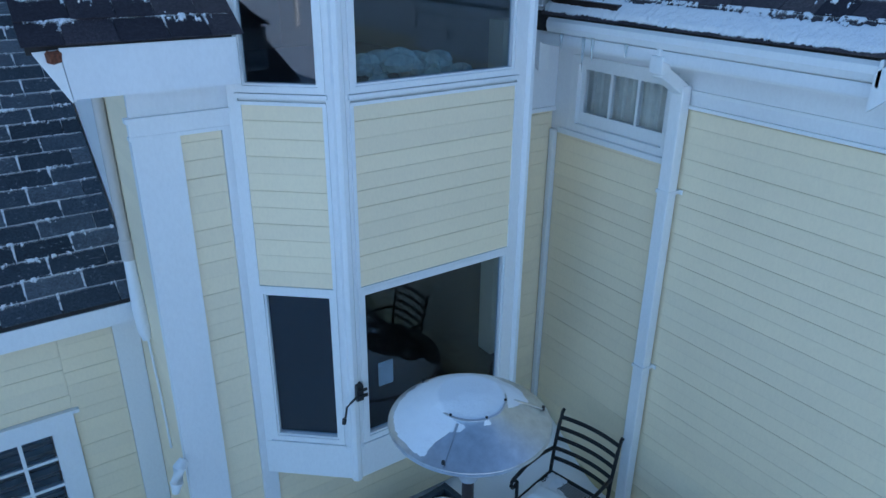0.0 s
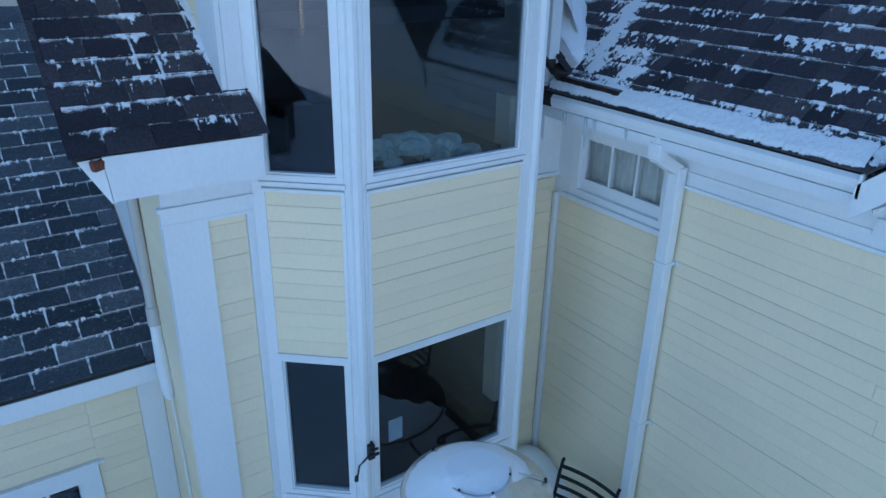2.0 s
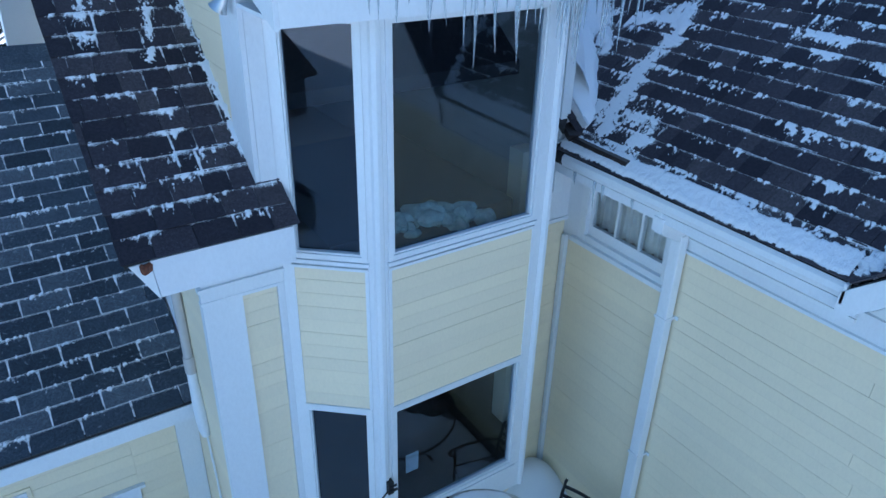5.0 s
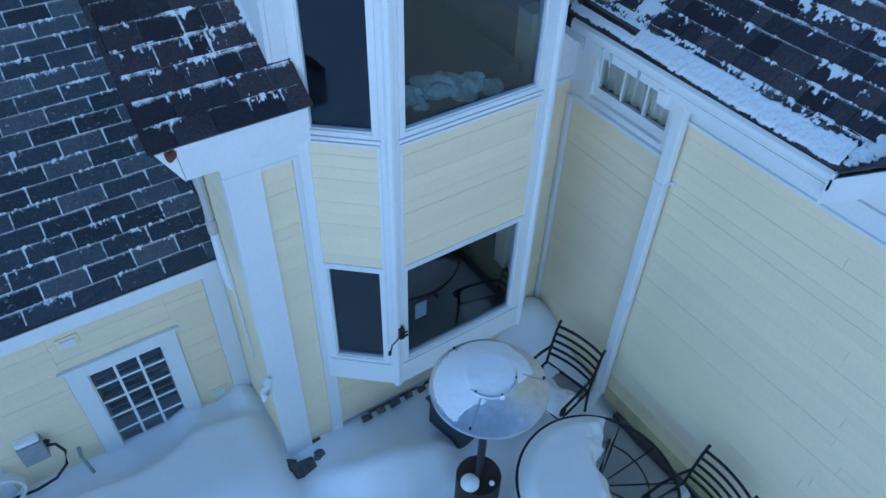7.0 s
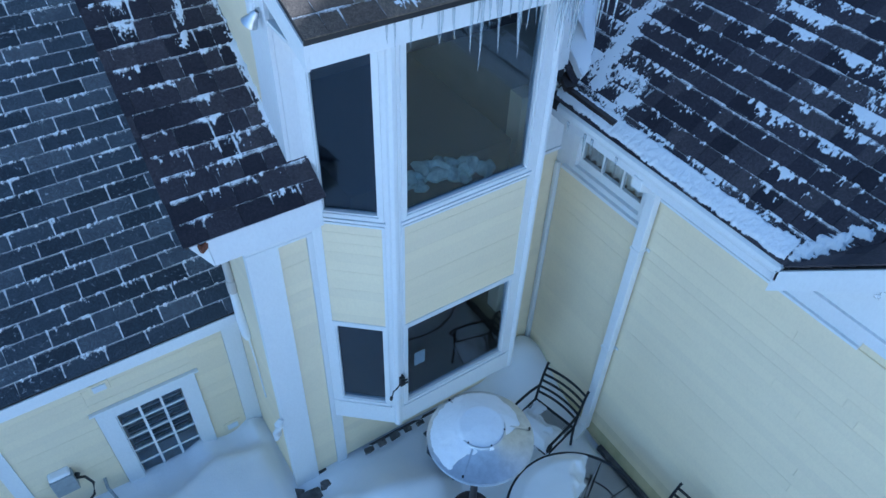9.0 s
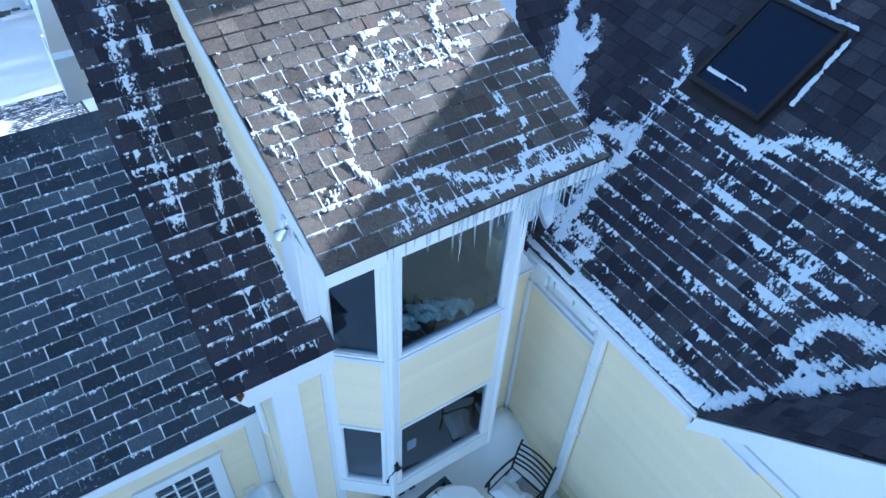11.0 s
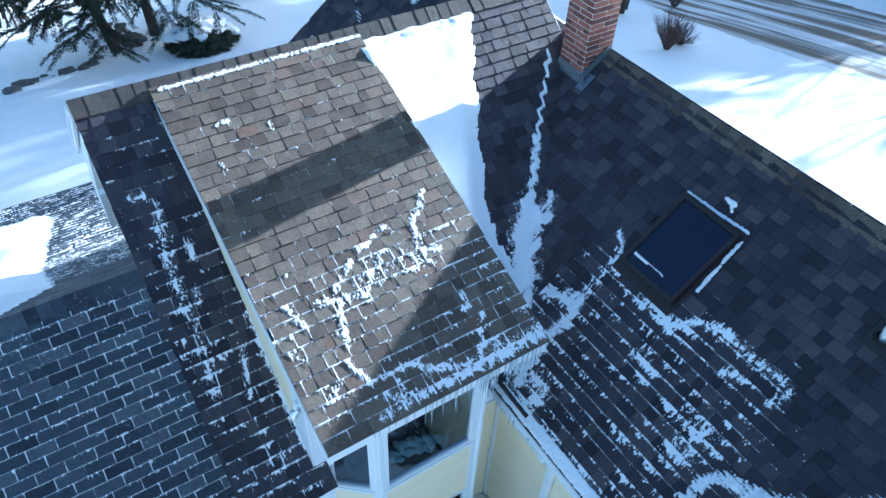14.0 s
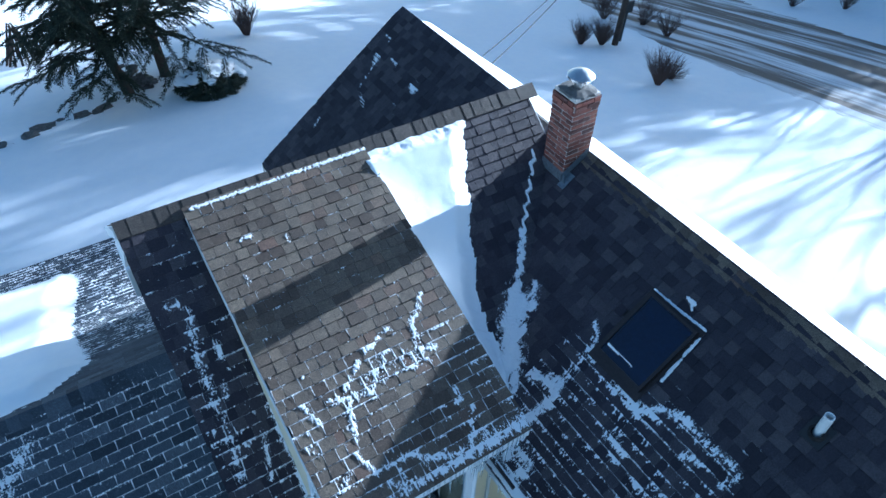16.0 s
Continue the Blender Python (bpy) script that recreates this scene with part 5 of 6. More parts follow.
fs.lathe([(0.001, 0.06), (0.12, 0.055), (0.24, 0.03), (0.285, -0.02), (0.29, -0.1)], 28, (0, 0, 0.60), wobble=lambda t, r: 1 + (0.10 * abs(math.sin(2 * t)) if r > 0.2 else 0))
part("snow_fill", fs, SNOW, fire, smooth=True)

# ---- stones along the house foot ----
def rock(seed, r):
    rng = random.Random(seed)
    bm = bmesh.new()
    bmesh.ops.create_cube(bm, size=r * 1.5)
    bmesh.ops.subdivide_edges(bm, edges=bm.edges[:], cuts=1, use_grid_fill=True)
    sx, sy, sz = rng.uniform(0.9, 1.4), rng.uniform(0.7, 1.1), rng.uniform(0.45, 0.75)
    for v in bm.verts:
        k = 1 - 0.10 * (v.co.length / r) ** 2
        v.co = Vector((v.co.x * sx * k, v.co.y * sy * k, v.co.z * sz * k)) + Vector((rng.uniform(-1, 1), rng.uniform(-1, 1), rng.uniform(-1, 1))) * 0.13 * r
    me = bpy.data.meshes.new("stone")
    bm.to_mesh(me)
    bm.free()
    me.materials.append(STONE)
    return me


rocks = [rock(i, 0.5) for i in range(5)]
for i in range(5):
    st = new("edging_stone", rocks[i % 5])
    st.matrix_world = pose(1.62 + 0.155 * i, 4.09, 0.17 + 0.006 * (i % 2), 12, 0, 3 * (i % 3 - 1)) @ Matrix.Diagonal((0.115, 0.085, 0.11, 1))
    tagged(st, "grey edging stone at the foot of the wall", "stone", "edging stones")
for i, (x, y, r) in enumerate(((0.90, 3.98, 0.24), (1.08, 4.02, 0.16), (0.78, 4.10, 0.16))):
    st = new("foundation_stone", rocks[i])
    st.matrix_world = pose(x, y, 0.06, 0, 0, 70 * i) @ Matrix.Diagonal((r, r, r * 1.0, 1))
    tagged(st, "dark foundation stone bared at the house corner", "stone", "foundation stones")
tagged(new("bare_soil", S().box(3.755, 3.815, -1.5, 2.9, -0.1, 0.035).mesh("bare_soil", STONE)), "dark bare strip between snow and wing wall", "soil", kind="structure")

# ---- icicles under the dormer eave ----
ice_rng = random.Random(11)
# place along the eave in hundredths, and length in centimetres
ICICLES = ((19, 9), (21, 12), (25, 16), (28, 6), (32, 20), (33, 17), (36, 18), (41, 30), (43, 14), (44, 43), (46, 16), (48, 14), (49, 35), (52, 14), (55, 43), (58, 25), (60, 23), (62, 26), (65, 14), (66.5, 21),
           (67.6, 32), (68.7, 46), (69.8, 37), (71, 28), (72.4, 46), (74, 48), (75.5, 28), (78.6, 21), (81, 44), (82.5, 40), (84, 35), (87.4, 46), (90, 23), (92.7, 35), (94.4, 26), (96.5, 14))
for at, long in ICICLES:
    x, long = 1.2 + 0.0248 * at, long / 100
    r, n = ice_rng.uniform(0.005, 0.008) + long * 0.018 * (1.7 if at == 55 else 1), 7
    y, z = 3.572, RS(3.6) - 0.05
    lean = ice_rng.uniform(-0.02, 0.02)
    pts = [(x + lean * (k / n) ** 2 + ice_rng.uniform(-0.0015, 0.0015), y + ice_rng.uniform(-0.0015, 0.0015), z - 0.03 * (k > 0) - long * k / n) for k in range(n + 1)]
    rad = [max(0.0012, r * (1 - (k / n)) ** 0.8 * ice_rng.uniform(0.85, 1.1)) for k in range(n + 1)]
    tagged(new("icicle", S().tube(pts, rad, 7).mesh("icicle", ICE, True)), "clear tapering icicle hanging from the dormer eave", "icicle", "icicles along the eave")
for x, y, z, long in ((3.465, 3.62, 3.68, 0.12), (3.465, 3.70, 3.68, 0.20), (3.465, 3.35, 3.68, 0.06), (3.465, 3.9, 3.68, 0.08)):
    tagged(new("icicle", S().tube([(x, y, z + 0.02), (x, y, z - long * 0.5), (x + 0.004, y, z - long)], [0.012, 0.007, 0.001], 7).mesh("icicle", ICE, True)), "short icicle under the white eave", "icicle", "icicles along the eave")

# ---- snow on the roofs ----
roof_snow("dormer_snow", 1.2, 3.68, 3.56, 7.5, lambda x, y: RS(y), phase_s, [
    (1.05, 0.09, [(2.92, 3.64), (3.28, 3.66), (3.66, 3.65)]), (0.98, 0.055, [(1.80, 3.62), (1.98, 3.63), (2.25, 3.64), (2.56, 3.64), (2.95, 3.64)]),
    (1.0, 0.045, [(1.78, 4.08), (1.82, 3.94), (2.02, 3.94), (2.25, 3.94), (2.44, 3.80), (2.70, 3.70), (2.91, 3.73), (3.04, 3.82)]), (1.0, 0.05, [(1.92, 3.77), (2.07, 3.68), (2.17, 3.68)]),
    (1.0, 0.035, [(2.09, 3.86), (2.08, 3.67)]), (0.95, 0.03, [(2.35, 3.79), (2.40, 3.65)]), (0.9, 0.04, [(3.04, 3.82), (3.07, 3.96), (3.18, 4.06)]), (0.95, 0.045, [(3.09, 4.33), (3.09, 4.19), (3.03, 4.18)]),
    (1.0, 0.06, [(1.75, 4.78), (1.95, 4.74), (2.19, 4.70)]), (1.0, 0.05, [(1.93, 4.72), (1.86, 4.53), (1.80, 4.34)]), (0.92, 0.04, [(1.92, 4.81), (2.10, 4.94), (2.22, 5.04)]),
    (0.95, 0.035, [(2.36, 5.10), (2.52, 5.17), (2.73, 5.25), (2.77, 5.16)]), (0.98, 0.045, [(3.31, 5.44), (3.16, 5.28), (3.03, 5.19), (2.98, 5.01), (2.96, 4.86), (3.14, 4.82)]),
    (0.85, 0.05, [(1.46, 4.87), (1.48, 4.73), (1.54, 4.65)]), (0.85, 0.045, [(1.29, 4.47), (1.37, 4.38)]), (0.95, 0.035, [(1.75, 4.20), (1.76, 4.07)]), (0.6, 0.16, [(2.2, 4.75), (2.5, 4.9), (2.95, 4.8)]), (0.75, 0.05, [(1.58, 4.07), (1.45, 3.94)]),
    (0.8, 0.03, [(1.81, 6.89), (1.66, 6.88)]), (0.85, 0.03, [(2.18, 6.73), (2.18, 6.66)]), (0.8, 0.03, [(1.53, 6.46), (1.54, 6.36)]), (1.2, 0.03, [(1.3, 7.46), (3.66, 7.47)])],
    lambda x, y: 0.42 - 0.32 * step_up(4.95, 5.4, y) - 0.16 * step_up(2.0, 2.4, x) * step_up(4.1, 4.3, y) * (1 - step_up(4.5, 4.8, y)) * (1 - step_up(3.0, 3.3, x)), "broken crust of snow caught on the dormer shingles",
    joints=(lambda x, y: x - 1.2, 2.48, 1), step=(0.008, 0.0065), expose=ES, bare=0.74, hang=0.14, line=0.012, ragged=0.6, deep=0.0045, rag=1.15, solid=0.90, cold=0.33)
roof_snow("main_snow", 0.46, 1.34, 3.95, 7.3, lambda x, y: RA(y), phase_a, [
    (0.88, 0.04, [(0.60, 6.70), (0.74, 6.69), (0.82, 6.59), (0.78, 6.42)]), (0.80, 0.07, [(0.78, 6.42), (0.72, 6.19), (0.70, 5.94), (0.68, 5.75)]), (0.68, 0.07, [(0.68, 5.75), (0.71, 5.37), (0.61, 4.98)]), (1.0, 0.05, [(0.96, 6.22), (0.94, 6.08)]),
    (0.9, 0.045, [(1.03, 5.29), (1.02, 5.20), (0.99, 5.06), (0.92, 4.87)]), (0.75, 0.05, [(0.85, 5.85), (0.83, 5.73)]), (0.85, 0.03, [(1.03, 5.54), (1.03, 5.49)]), (1.2, 0.035, [(1.225, 4.30), (1.225, 4.9), (1.23, 5.5)]), (0.75, 0.03, [(1.05, 4.0), (1.2, 3.98)]), (0.6, 0.08, [(0.85, 4.35), (1.0, 4.3)])],
    lambda x, y: 0.44 - 0.24 * step_up(5.3, 6.1, y), "streaks of snow on the main roof shingles", joints=(lambda x, y: x - 0.42, 6.03, 2), step=(0.008, 0.006), expose=EA, line=0.017, bare=0.70, hang=0.16, ragged=0.8, deep=0.007)
roof_snow("wing_snow", 3.5, 5.6, 1.2, 4.5, lambda x, y: RB(x), phase_b, [
    (1.0, 0.07, [(4.42, 4.60), (4.47, 4.42), (4.56, 4.10), (4.65, 4.06)]), (1.25, 0.075, [(4.62, 4.07), (4.48, 4.05), (4.36, 3.99), (4.23, 4.02), (4.14, 4.04)]), (1.3, 0.095, [(4.14, 4.04), (3.93, 3.97), (3.82, 3.96), (3.71, 3.88)]), (0.95, 0.045, [(5.32, 4.33), (5.23, 4.16), (5.05, 4.08), (5.02, 3.94)]), (0.72, 0.07, [(4.66, 4.08), (4.86, 4.07), (5.04, 4.07)]),
    (1.0, 0.07, [(5.03, 3.57), (5.04, 3.32), (4.98, 3.09), (5.10, 3.0), (5.21, 2.91), (5.26, 2.67)]), (0.95, 0.06, [(5.26, 2.67), (5.25, 2.44), (5.23, 2.26), (5.26, 1.95), (5.22, 1.83), (5.09, 1.88)]), (0.9, 0.05, [(5.01, 2.38), (5.08, 2.20)]),
    (0.45, 0.14, [(4.64, 3.16), (4.58, 2.90)]), (0.76, 0.13, [(4.49, 2.39), (4.52, 2.20), (4.55, 2.01)]), (0.74, 0.10, [(4.30, 2.23), (4.32, 2.03)]), (0.9, 0.11, [(3.83, 3.77), (3.78, 3.55), (3.61, 3.62)]), (0.95, 0.07, [(3.92, 3.95), (3.80, 4.08), (3.74, 3.95)])],
    lambda x, y: 0.58 - 0.55 * step_up(5.0, 5.35, x) - 0.5 * (1 - step_up(1.5, 1.9, y)) - 0.3 * step_up(4.0, 4.5, y) * step_up(4.4, 4.8, x), "snow clinging in rows to the wing shingles",
    joints=(lambda x, y: y + 1.2, 12.8, 3), step=(0.006, 0.008), expose=EB, cold=0.95, bare=0.655, hang=0.20, line=0.012, ragged=0.7, deep=0.007, rag=0.8, solid=0.82)
roof_snow("gutter_ice", 3.40, 3.62, 1.93, 4.12, lambda x, y: np.maximum(RB(np.maximum(x, 3.47)), 3.775), lambda x, y: x * 0 + 0.9, [(1.6, 0.062, [(3.535, 1.95), (3.535, 4.08)])], -1.0, "frozen slab of snow along the wing gutter", deep=0.022, step=(0.008, 0.008), solid=0.66, rag=0.55)
def zigzag(a, b, count, off):
    """A stepped line, as snow lies between the cut ends of two roofs' courses."""
    a, b = Vector(a), Vector(b)
    d = (b - a) / count
    p = Vector((-d.y, d.x)).normalized() * off
    return [tuple(a + d * i + p * (1 if i % 2 else -1)) for i in range(count + 1)]


VAL = [(6.12, 6.80), (5.86, 6.48), (5.50, 6.12), (5.22, 5.82), (4.95, 5.48), (4.62, 5.16)]
roof_snow("valley_snow", 3.6, 6.3, 3.95, 6.9, lambda x, y: np.maximum(RA(y), RB(x)), lambda x, y: phase_a(x, y), [
    (1.0, 0.032, zigzag((6.14, 6.82), (5.22, 5.82), 14, 0.03)), (1.0, 0.06, zigzag((5.4, 6.0), (4.85, 5.38), 9, 0.03)), (1.1, 0.11, VAL[4:]), (1.25, 0.20, [(4.85, 5.35), (4.55, 5.05), (4.35, 4.75)]), (1.1, 0.09, [(4.4, 4.75), (4.22, 4.48)]), (0.9, 0.10, [(5.15, 5.35), (4.95, 5.15)]), (0.95, 0.08, [(4.47, 4.41), (4.62, 4.1), (4.5, 3.98)])],
    -1.0, "frozen snow lying in the roof valley", deep=0.025, solid=0.70, rag=0.45)
roof_snow("cross_valley_snow", 3.5, 5.4, 0.4, 2.1, lambda x, y: np.maximum(RB(x), np.where(x > 3.47, RD(y), 0)), lambda x, y: x * 0 + 0.9, [
    (1.2, 0.06, [(3.55, 1.90), (3.82, 1.70), (4.04, 1.52)]), (1.25, 0.09, [(4.04, 1.52), (4.38, 1.20), (4.66, 0.90), (5.0, 0.6)]), (1.15, 0.08, [(4.10, 1.78), (4.29, 1.79), (4.43, 1.67), (4.48, 1.43)]), (1.1, 0.08, [(4.08, 1.62), (4.22, 1.50)]), (1.15, 0.11, [(4.46, 1.43), (4.60, 1.17), (4.74, 0.92), (5.1, 0.6)])],
    -1.0, "wind-packed snow in the cross gable valley", deep=0.022, step=(0.010, 0.010), solid=0.88, rag=1.4)


def slot_c(x, y):
    f = phase_c(x, y)
    q = (x - 0.08) / TABW - 0.5 * np.mod(np.floor(f), 2)
    return np.abs(q - np.round(q)) * TABW < 0.009


def garage_base(x, y):
    n = fbm(x * 1.3 + 9, y * 1.3, 3) - 0.5
    return 0.55 + 0.35 * n - 0.15 * step_up(7.0, 7.4, y) * step_up(-0.6, 0, x)


roof_snow("garage_snow", -4.6, 0.84, 4.80, 7.60, lambda x, y: RC(y), phase_c, [(0.95, 0.12, [(-2.3, 7.0), (-1.85, 7.1), (-1.5, 7.35)]), (0.9, 0.16, [(-2.6, 6.6), (-1.9, 6.95)])],
          garage_base, "thin snow outlining every garage shingle", step=(0.0095, 0.0065), expose=EC, deep=0.008, spread=0.5, slot=slot_c, line=0.017, hang=0.05, bare=0.70, ragged=0.22)


def far_drift(x, y):
    edge = np.interp(y, [7.9, 8.8, 11.0, 12.05, 13.9, 14.3], [-1.2, -0.5, -0.75, -0.75, -0.42, -0.5])
    lim = np.interp(x, [-8, -2.0, -1.2, -0.8, -0.4], [15.3, 14.6, 14.4, 14.5, 14.15])
    n = fbm(x * 5, y * 5, 4) - 0.5
    v = np.minimum(np.minimum(y - 7.9, lim - y), edge - x) + 0.16 * n
    return RF(y) + 0.012 + 0.16 * step_up(0, 0.7, v) - 0.01 * (v < 0), v > 0


tagged(sheet("garage_drift", np.arange(-8, 0.2, 0.05), np.arange(7.85, 14.9, 0.05), far_drift, SNOW), "smooth snow drift on the far garage slope", "snow", kind="stuff")
phase_f = lambda x, y: (15.5 - y) * math.hypot(1, KG) / EXPOSE + 0.08
roof_snow("garage_far_snow", -3.0, 0.8, 9.0, 15.45, lambda x, y: RF(y), phase_f, [], lambda x, y: 0.42 + 0.16 * step_up(10.5, 12.5, y), "thin snow on the far garage shingles", step=(0.018, 0.014), deep=0.012, spread=0.4, line=0.03)


def bank(x, y):
    row = np.floor(phase_a(x, y))
    edge = np.interp(y, [4.2, 4.73, 5.2, 5.46, 6.19, 6.75, 7.5], [3.9, 4.32, 4.30, 4.33, 4.60, 4.92, 5.30]) + 0.10 * (LATTICE[row.astype(int) % 256, 3] - 0.5) * step_up(4.9, 5.2, y)
    n = fbm(x * 6, y * 6, 4) - 0.5
    v = np.minimum(np.minimum(edge - x, 7.49 - y), (x - 3.60) * 3 + 0.2) + 0.06 * n
    h = 0.16 * step_up(0, 0.30, v) + 0.22 * np.exp(-(x - 3.6) / 0.30) * step_up(0, 0.2, v) * step_up(7.5, 6.3, y)
    return RA(y) + 0.01 + h + 0.03 * (fbm(x * 2.5, y * 2.5, 3) - 0.5) * (v > 0.1) - 0.012 * (v < 0), v > 0


tagged(sheet("snow_bank", np.arange(3.58, 5.45, 0.02), np.arange(4.2, 7.52, 0.02), bank, SNOW), "deep snow bank between dormer cheek and roof valley", "snow", kind="stuff")


def slab(x, y):
    edge = np.interp(y, [4.0, 4.07, 4.47, 4.8], [3.78, 3.83, 4.14, 4.3]) + 0.09 * (fbm(x * 9, y * 9, 4) - 0.5)
    v = np.minimum(edge - x, y - 4.015)
    low = np.maximum(RA(y), RB(x)) - 0.02
    return low + (np.maximum(RA(y) + 0.10, low) - low) * step_up(-0.02, 0.07, v), (v > -0.02) & (x > 3.645)


tagged(sheet("snow_slab", np.arange(3.63, 4.4, 0.012), np.arange(4.01, 4.85, 0.012), slab, SNOW), "smooth snow slab filling the valley foot behind a white board", "snow", kind="stuff")
east = lambda x, y: (RB(6.65) - 0.835 * (x - 6.65) + 0.02 + 0.07 * step_up(7.0, 7.3, x) - 0.03 * (x < 7.05) + 0.04 * (fbm(x * 1.5, y * 1.5, 3) - 0.5), None)
tagged(sheet("east_slope_snow", np.arange(7.0, 9.8, 0.12), np.concatenate([np.arange(-3.9, 6.1, 0.15), np.arange(6.1, 11.55, 0.15)]), east, SNOW), "unbroken snow on the sunny far slope of the wing", "snow", kind="stuff")
over_frame = lambda x, y: ((x > SKX) & (x < SKX + 0.81) & (y > SKY) & (y < SKY + SW)) * 0.10
roof_snow("skylight_snow", 5.0, 6.25, 3.0, 4.2, lambda x, y: RB(x) + over_frame(x, y), lambda x, y: x * 0 + 0.9, [
    (1.3, 0.020, [(SKX + 0.835, SKY + 0.80), (SKX + 0.84, SKY + 0.30), (SKX + 0.86, SKY - 0.02)]), (1.1, 0.026, [(SKX + 0.76, SKY - 0.04), (SKX + 0.54, SKY - 0.05)]), (0.95, 0.03, [(SKX + 0.50, SKY - 0.06), (SKX + 0.22, SKY - 0.08)]),
    (1.1, 0.011, [(SKX + 0.07, SKY + 0.70), (SKX + 0.075, SKY + 0.28)]), (0.9, 0.03, [(6.13, 3.68), (6.12, 3.55)]), (0.85, 0.02, [(6.10, 3.57), (6.07, 3.52)])],
    -1.0, "rolls of snow caught round the skylight", deep=0.022, solid=0.66, rag=0.55, step=(0.008, 0.008))
roof_snow("far_wing_snow", 4.2, 6.5, 8.8, 11.55, lambda x, y: RB(x), phase_b, [
    (0.85, 0.10, [(5.75, 11.05), (5.85, 11.15)]), (0.75, 0.05, [(5.85, 11.1), (5.6, 11.0), (5.37, 10.95), (5.2, 10.5)]), (0.85, 0.10, [(5.9, 9.9), (5.85, 9.8)]), (0.8, 0.07, [(6.2, 11.35), (6.15, 11.2)]), (0.75, 0.06, [(5.5, 9.95), (5.45, 9.8)]), (0.8, 0.05, [(4.6, 11.2), (4.45, 11.15)]), (0.7, 0.06, [(6.0, 10.8), (5.95, 10.6)])],
    -0.30, "scattered snow on the far wing slope", step=(0.018, 0.018))


# ---- trees, bushes and what lies in the yard ----
def gz(x, y):
    return float(ground_z(np.array([float(x)]), np.array([float(y)]))[0])


def bare_tree(seed, tall, deepest=2, fork=3):
    rng = random.Random(seed)
    s = S()

    def limb(p, d, length, r, depth):
        n = 4
        pts, rad = [p], [r]
        for k in range(n):
            d = (d + Vector((rng.uniform(-0.06, 0.06), rng.uniform(-0.06, 0.06), rng.uniform(-0.02, 0.10)))).normalized()
            pts.append(pts[-1] + d * length / n)
            rad.append(max(0.012, r * (1 - 0.72 * (k + 1) / n)))
        s.tube(pts, rad, 6 if depth == 0 else 4, False)
        if depth < deepest:
            for k in range(6 if depth == 0 else fork):
                t = rng.uniform(0.35, 1.0)
                q = pts[min(n, max(1, int(t * n)))]
                a = rng.uniform(0, 6.28)
                limb(q, (d + Vector((math.cos(a), math.sin(a), rng.uniform(0.0, 0.6))) * 0.9).normalized(), length * rng.uniform(0.4, 0.6), r * 0.45, depth + 1)
    limb(Vector((0, 0, -0.3)), Vector((0, 0, 1)), tall, 0.14, 0)
    return s


bare = [bare_tree(i, 15, 1).mesh("trunk", BARK) for i in range(3)]
tree_rng = random.Random(4)
# leafless roadside trees, whose long shadows lie across the yard
for i, (x, y, k) in enumerate(((52, 6.5, 1.05), (55, 9, 1.2), (58, 13.5, 1.3), (54, 17, 1.1), (64, 19, 1.35), (60, 3, 1.2), (66, 14.5, 1.4), (72, 22, 1.4))):
    t = thing("bare_tree", "tall leafless tree beside the road", "tree", "roadside trees", at=pose(x, y, gz(x, y), 0, 0, tree_rng.uniform(0, 360)) @ Matrix.Scale(k, 4))
    part("trunk", bare[i % 3], None, t)
for i, (x, y, k) in enumerate(((62, 50, 1.2), (70, 56, 1.3), (58, 58, 1.2), (75, 48, 1.3), (66, 64, 1.3), (80, 60, 1.4))):
    t = thing("bare_tree", "tall leafless tree beyond the yard", "tree", "far trees", at=pose(x, y, gz(x, y), 0, 0, tree_rng.uniform(0, 360)) @ Matrix.Scale(k, 4))
    part("trunk", bare[i % 3], None, t)

# twiggy trees out of view, added to soften the sunlight on the field
wood = bare_tree(7, 15, 4, 4).mesh("trunk", BARK)
for i in range(16):
    x, y = 96 + 9 * (i % 3) + tree_rng.uniform(-2, 2), 13 + 1.5 * i + tree_rng.uniform(-1, 1)
    t = thing("bare_tree", "unseen tall leafless tree added to half-shade the field", "tree", "wood", at=pose(x, y, gz(x, y) - 0.3, 0, 0, tree_rng.uniform(0, 360)) @ Matrix.Scale(tree_rng.uniform(1.35, 1.6), 4))
    part("trunk", wood, None, t)


def sprays(s, p, d, length, rng, droop=0.25, dense=1.0, size=1.0):
    """Needled twigs to both sides of a limb."""
    n = int(length * 22 * dense)
    for k in range(n):
        t = 0.12 + 0.88 * k / max(1, n - 1)
        c = p + d * length * t - Vector((0, 0, droop * length * t * t))
        for side in (-1, 1):
            a = rng.uniform(0.5, 1.2) * side
            w = Vector((d.x * math.cos(a) - d.y * math.sin(a), d.x * math.sin(a) + d.y * math.cos(a), rng.uniform(-0.75, 0.05))).normalized()
            l = rng.uniform(0.10, 0.34) * (1.15 - 0.5 * t) * size
            b = c + w * l
            q = w.cross(Vector((rng.uniform(-0.3, 0.3), rng.uniform(-0.3, 0.3), 1))).normalized() * rng.uniform(0.010, 0.023) * size ** 2
            h = w.cross(q).normalized() * 0.016
            m = c + w * l * 0.4
            i = len(s.v)
            s.v += [tuple(c), tuple(m + q), tuple(m - q), tuple(m + h), tuple(m - h), tuple(b)]
            s.f += [(i, i + 1, i + 3), (i, i + 3, i + 2), (i + 5, i + 3, i + 1), (i + 5, i + 2, i + 3), (i, i + 4, i + 1), (i, i + 2, i + 4), (i + 5, i + 1, i + 4), (i + 5, i + 4, i + 2)]


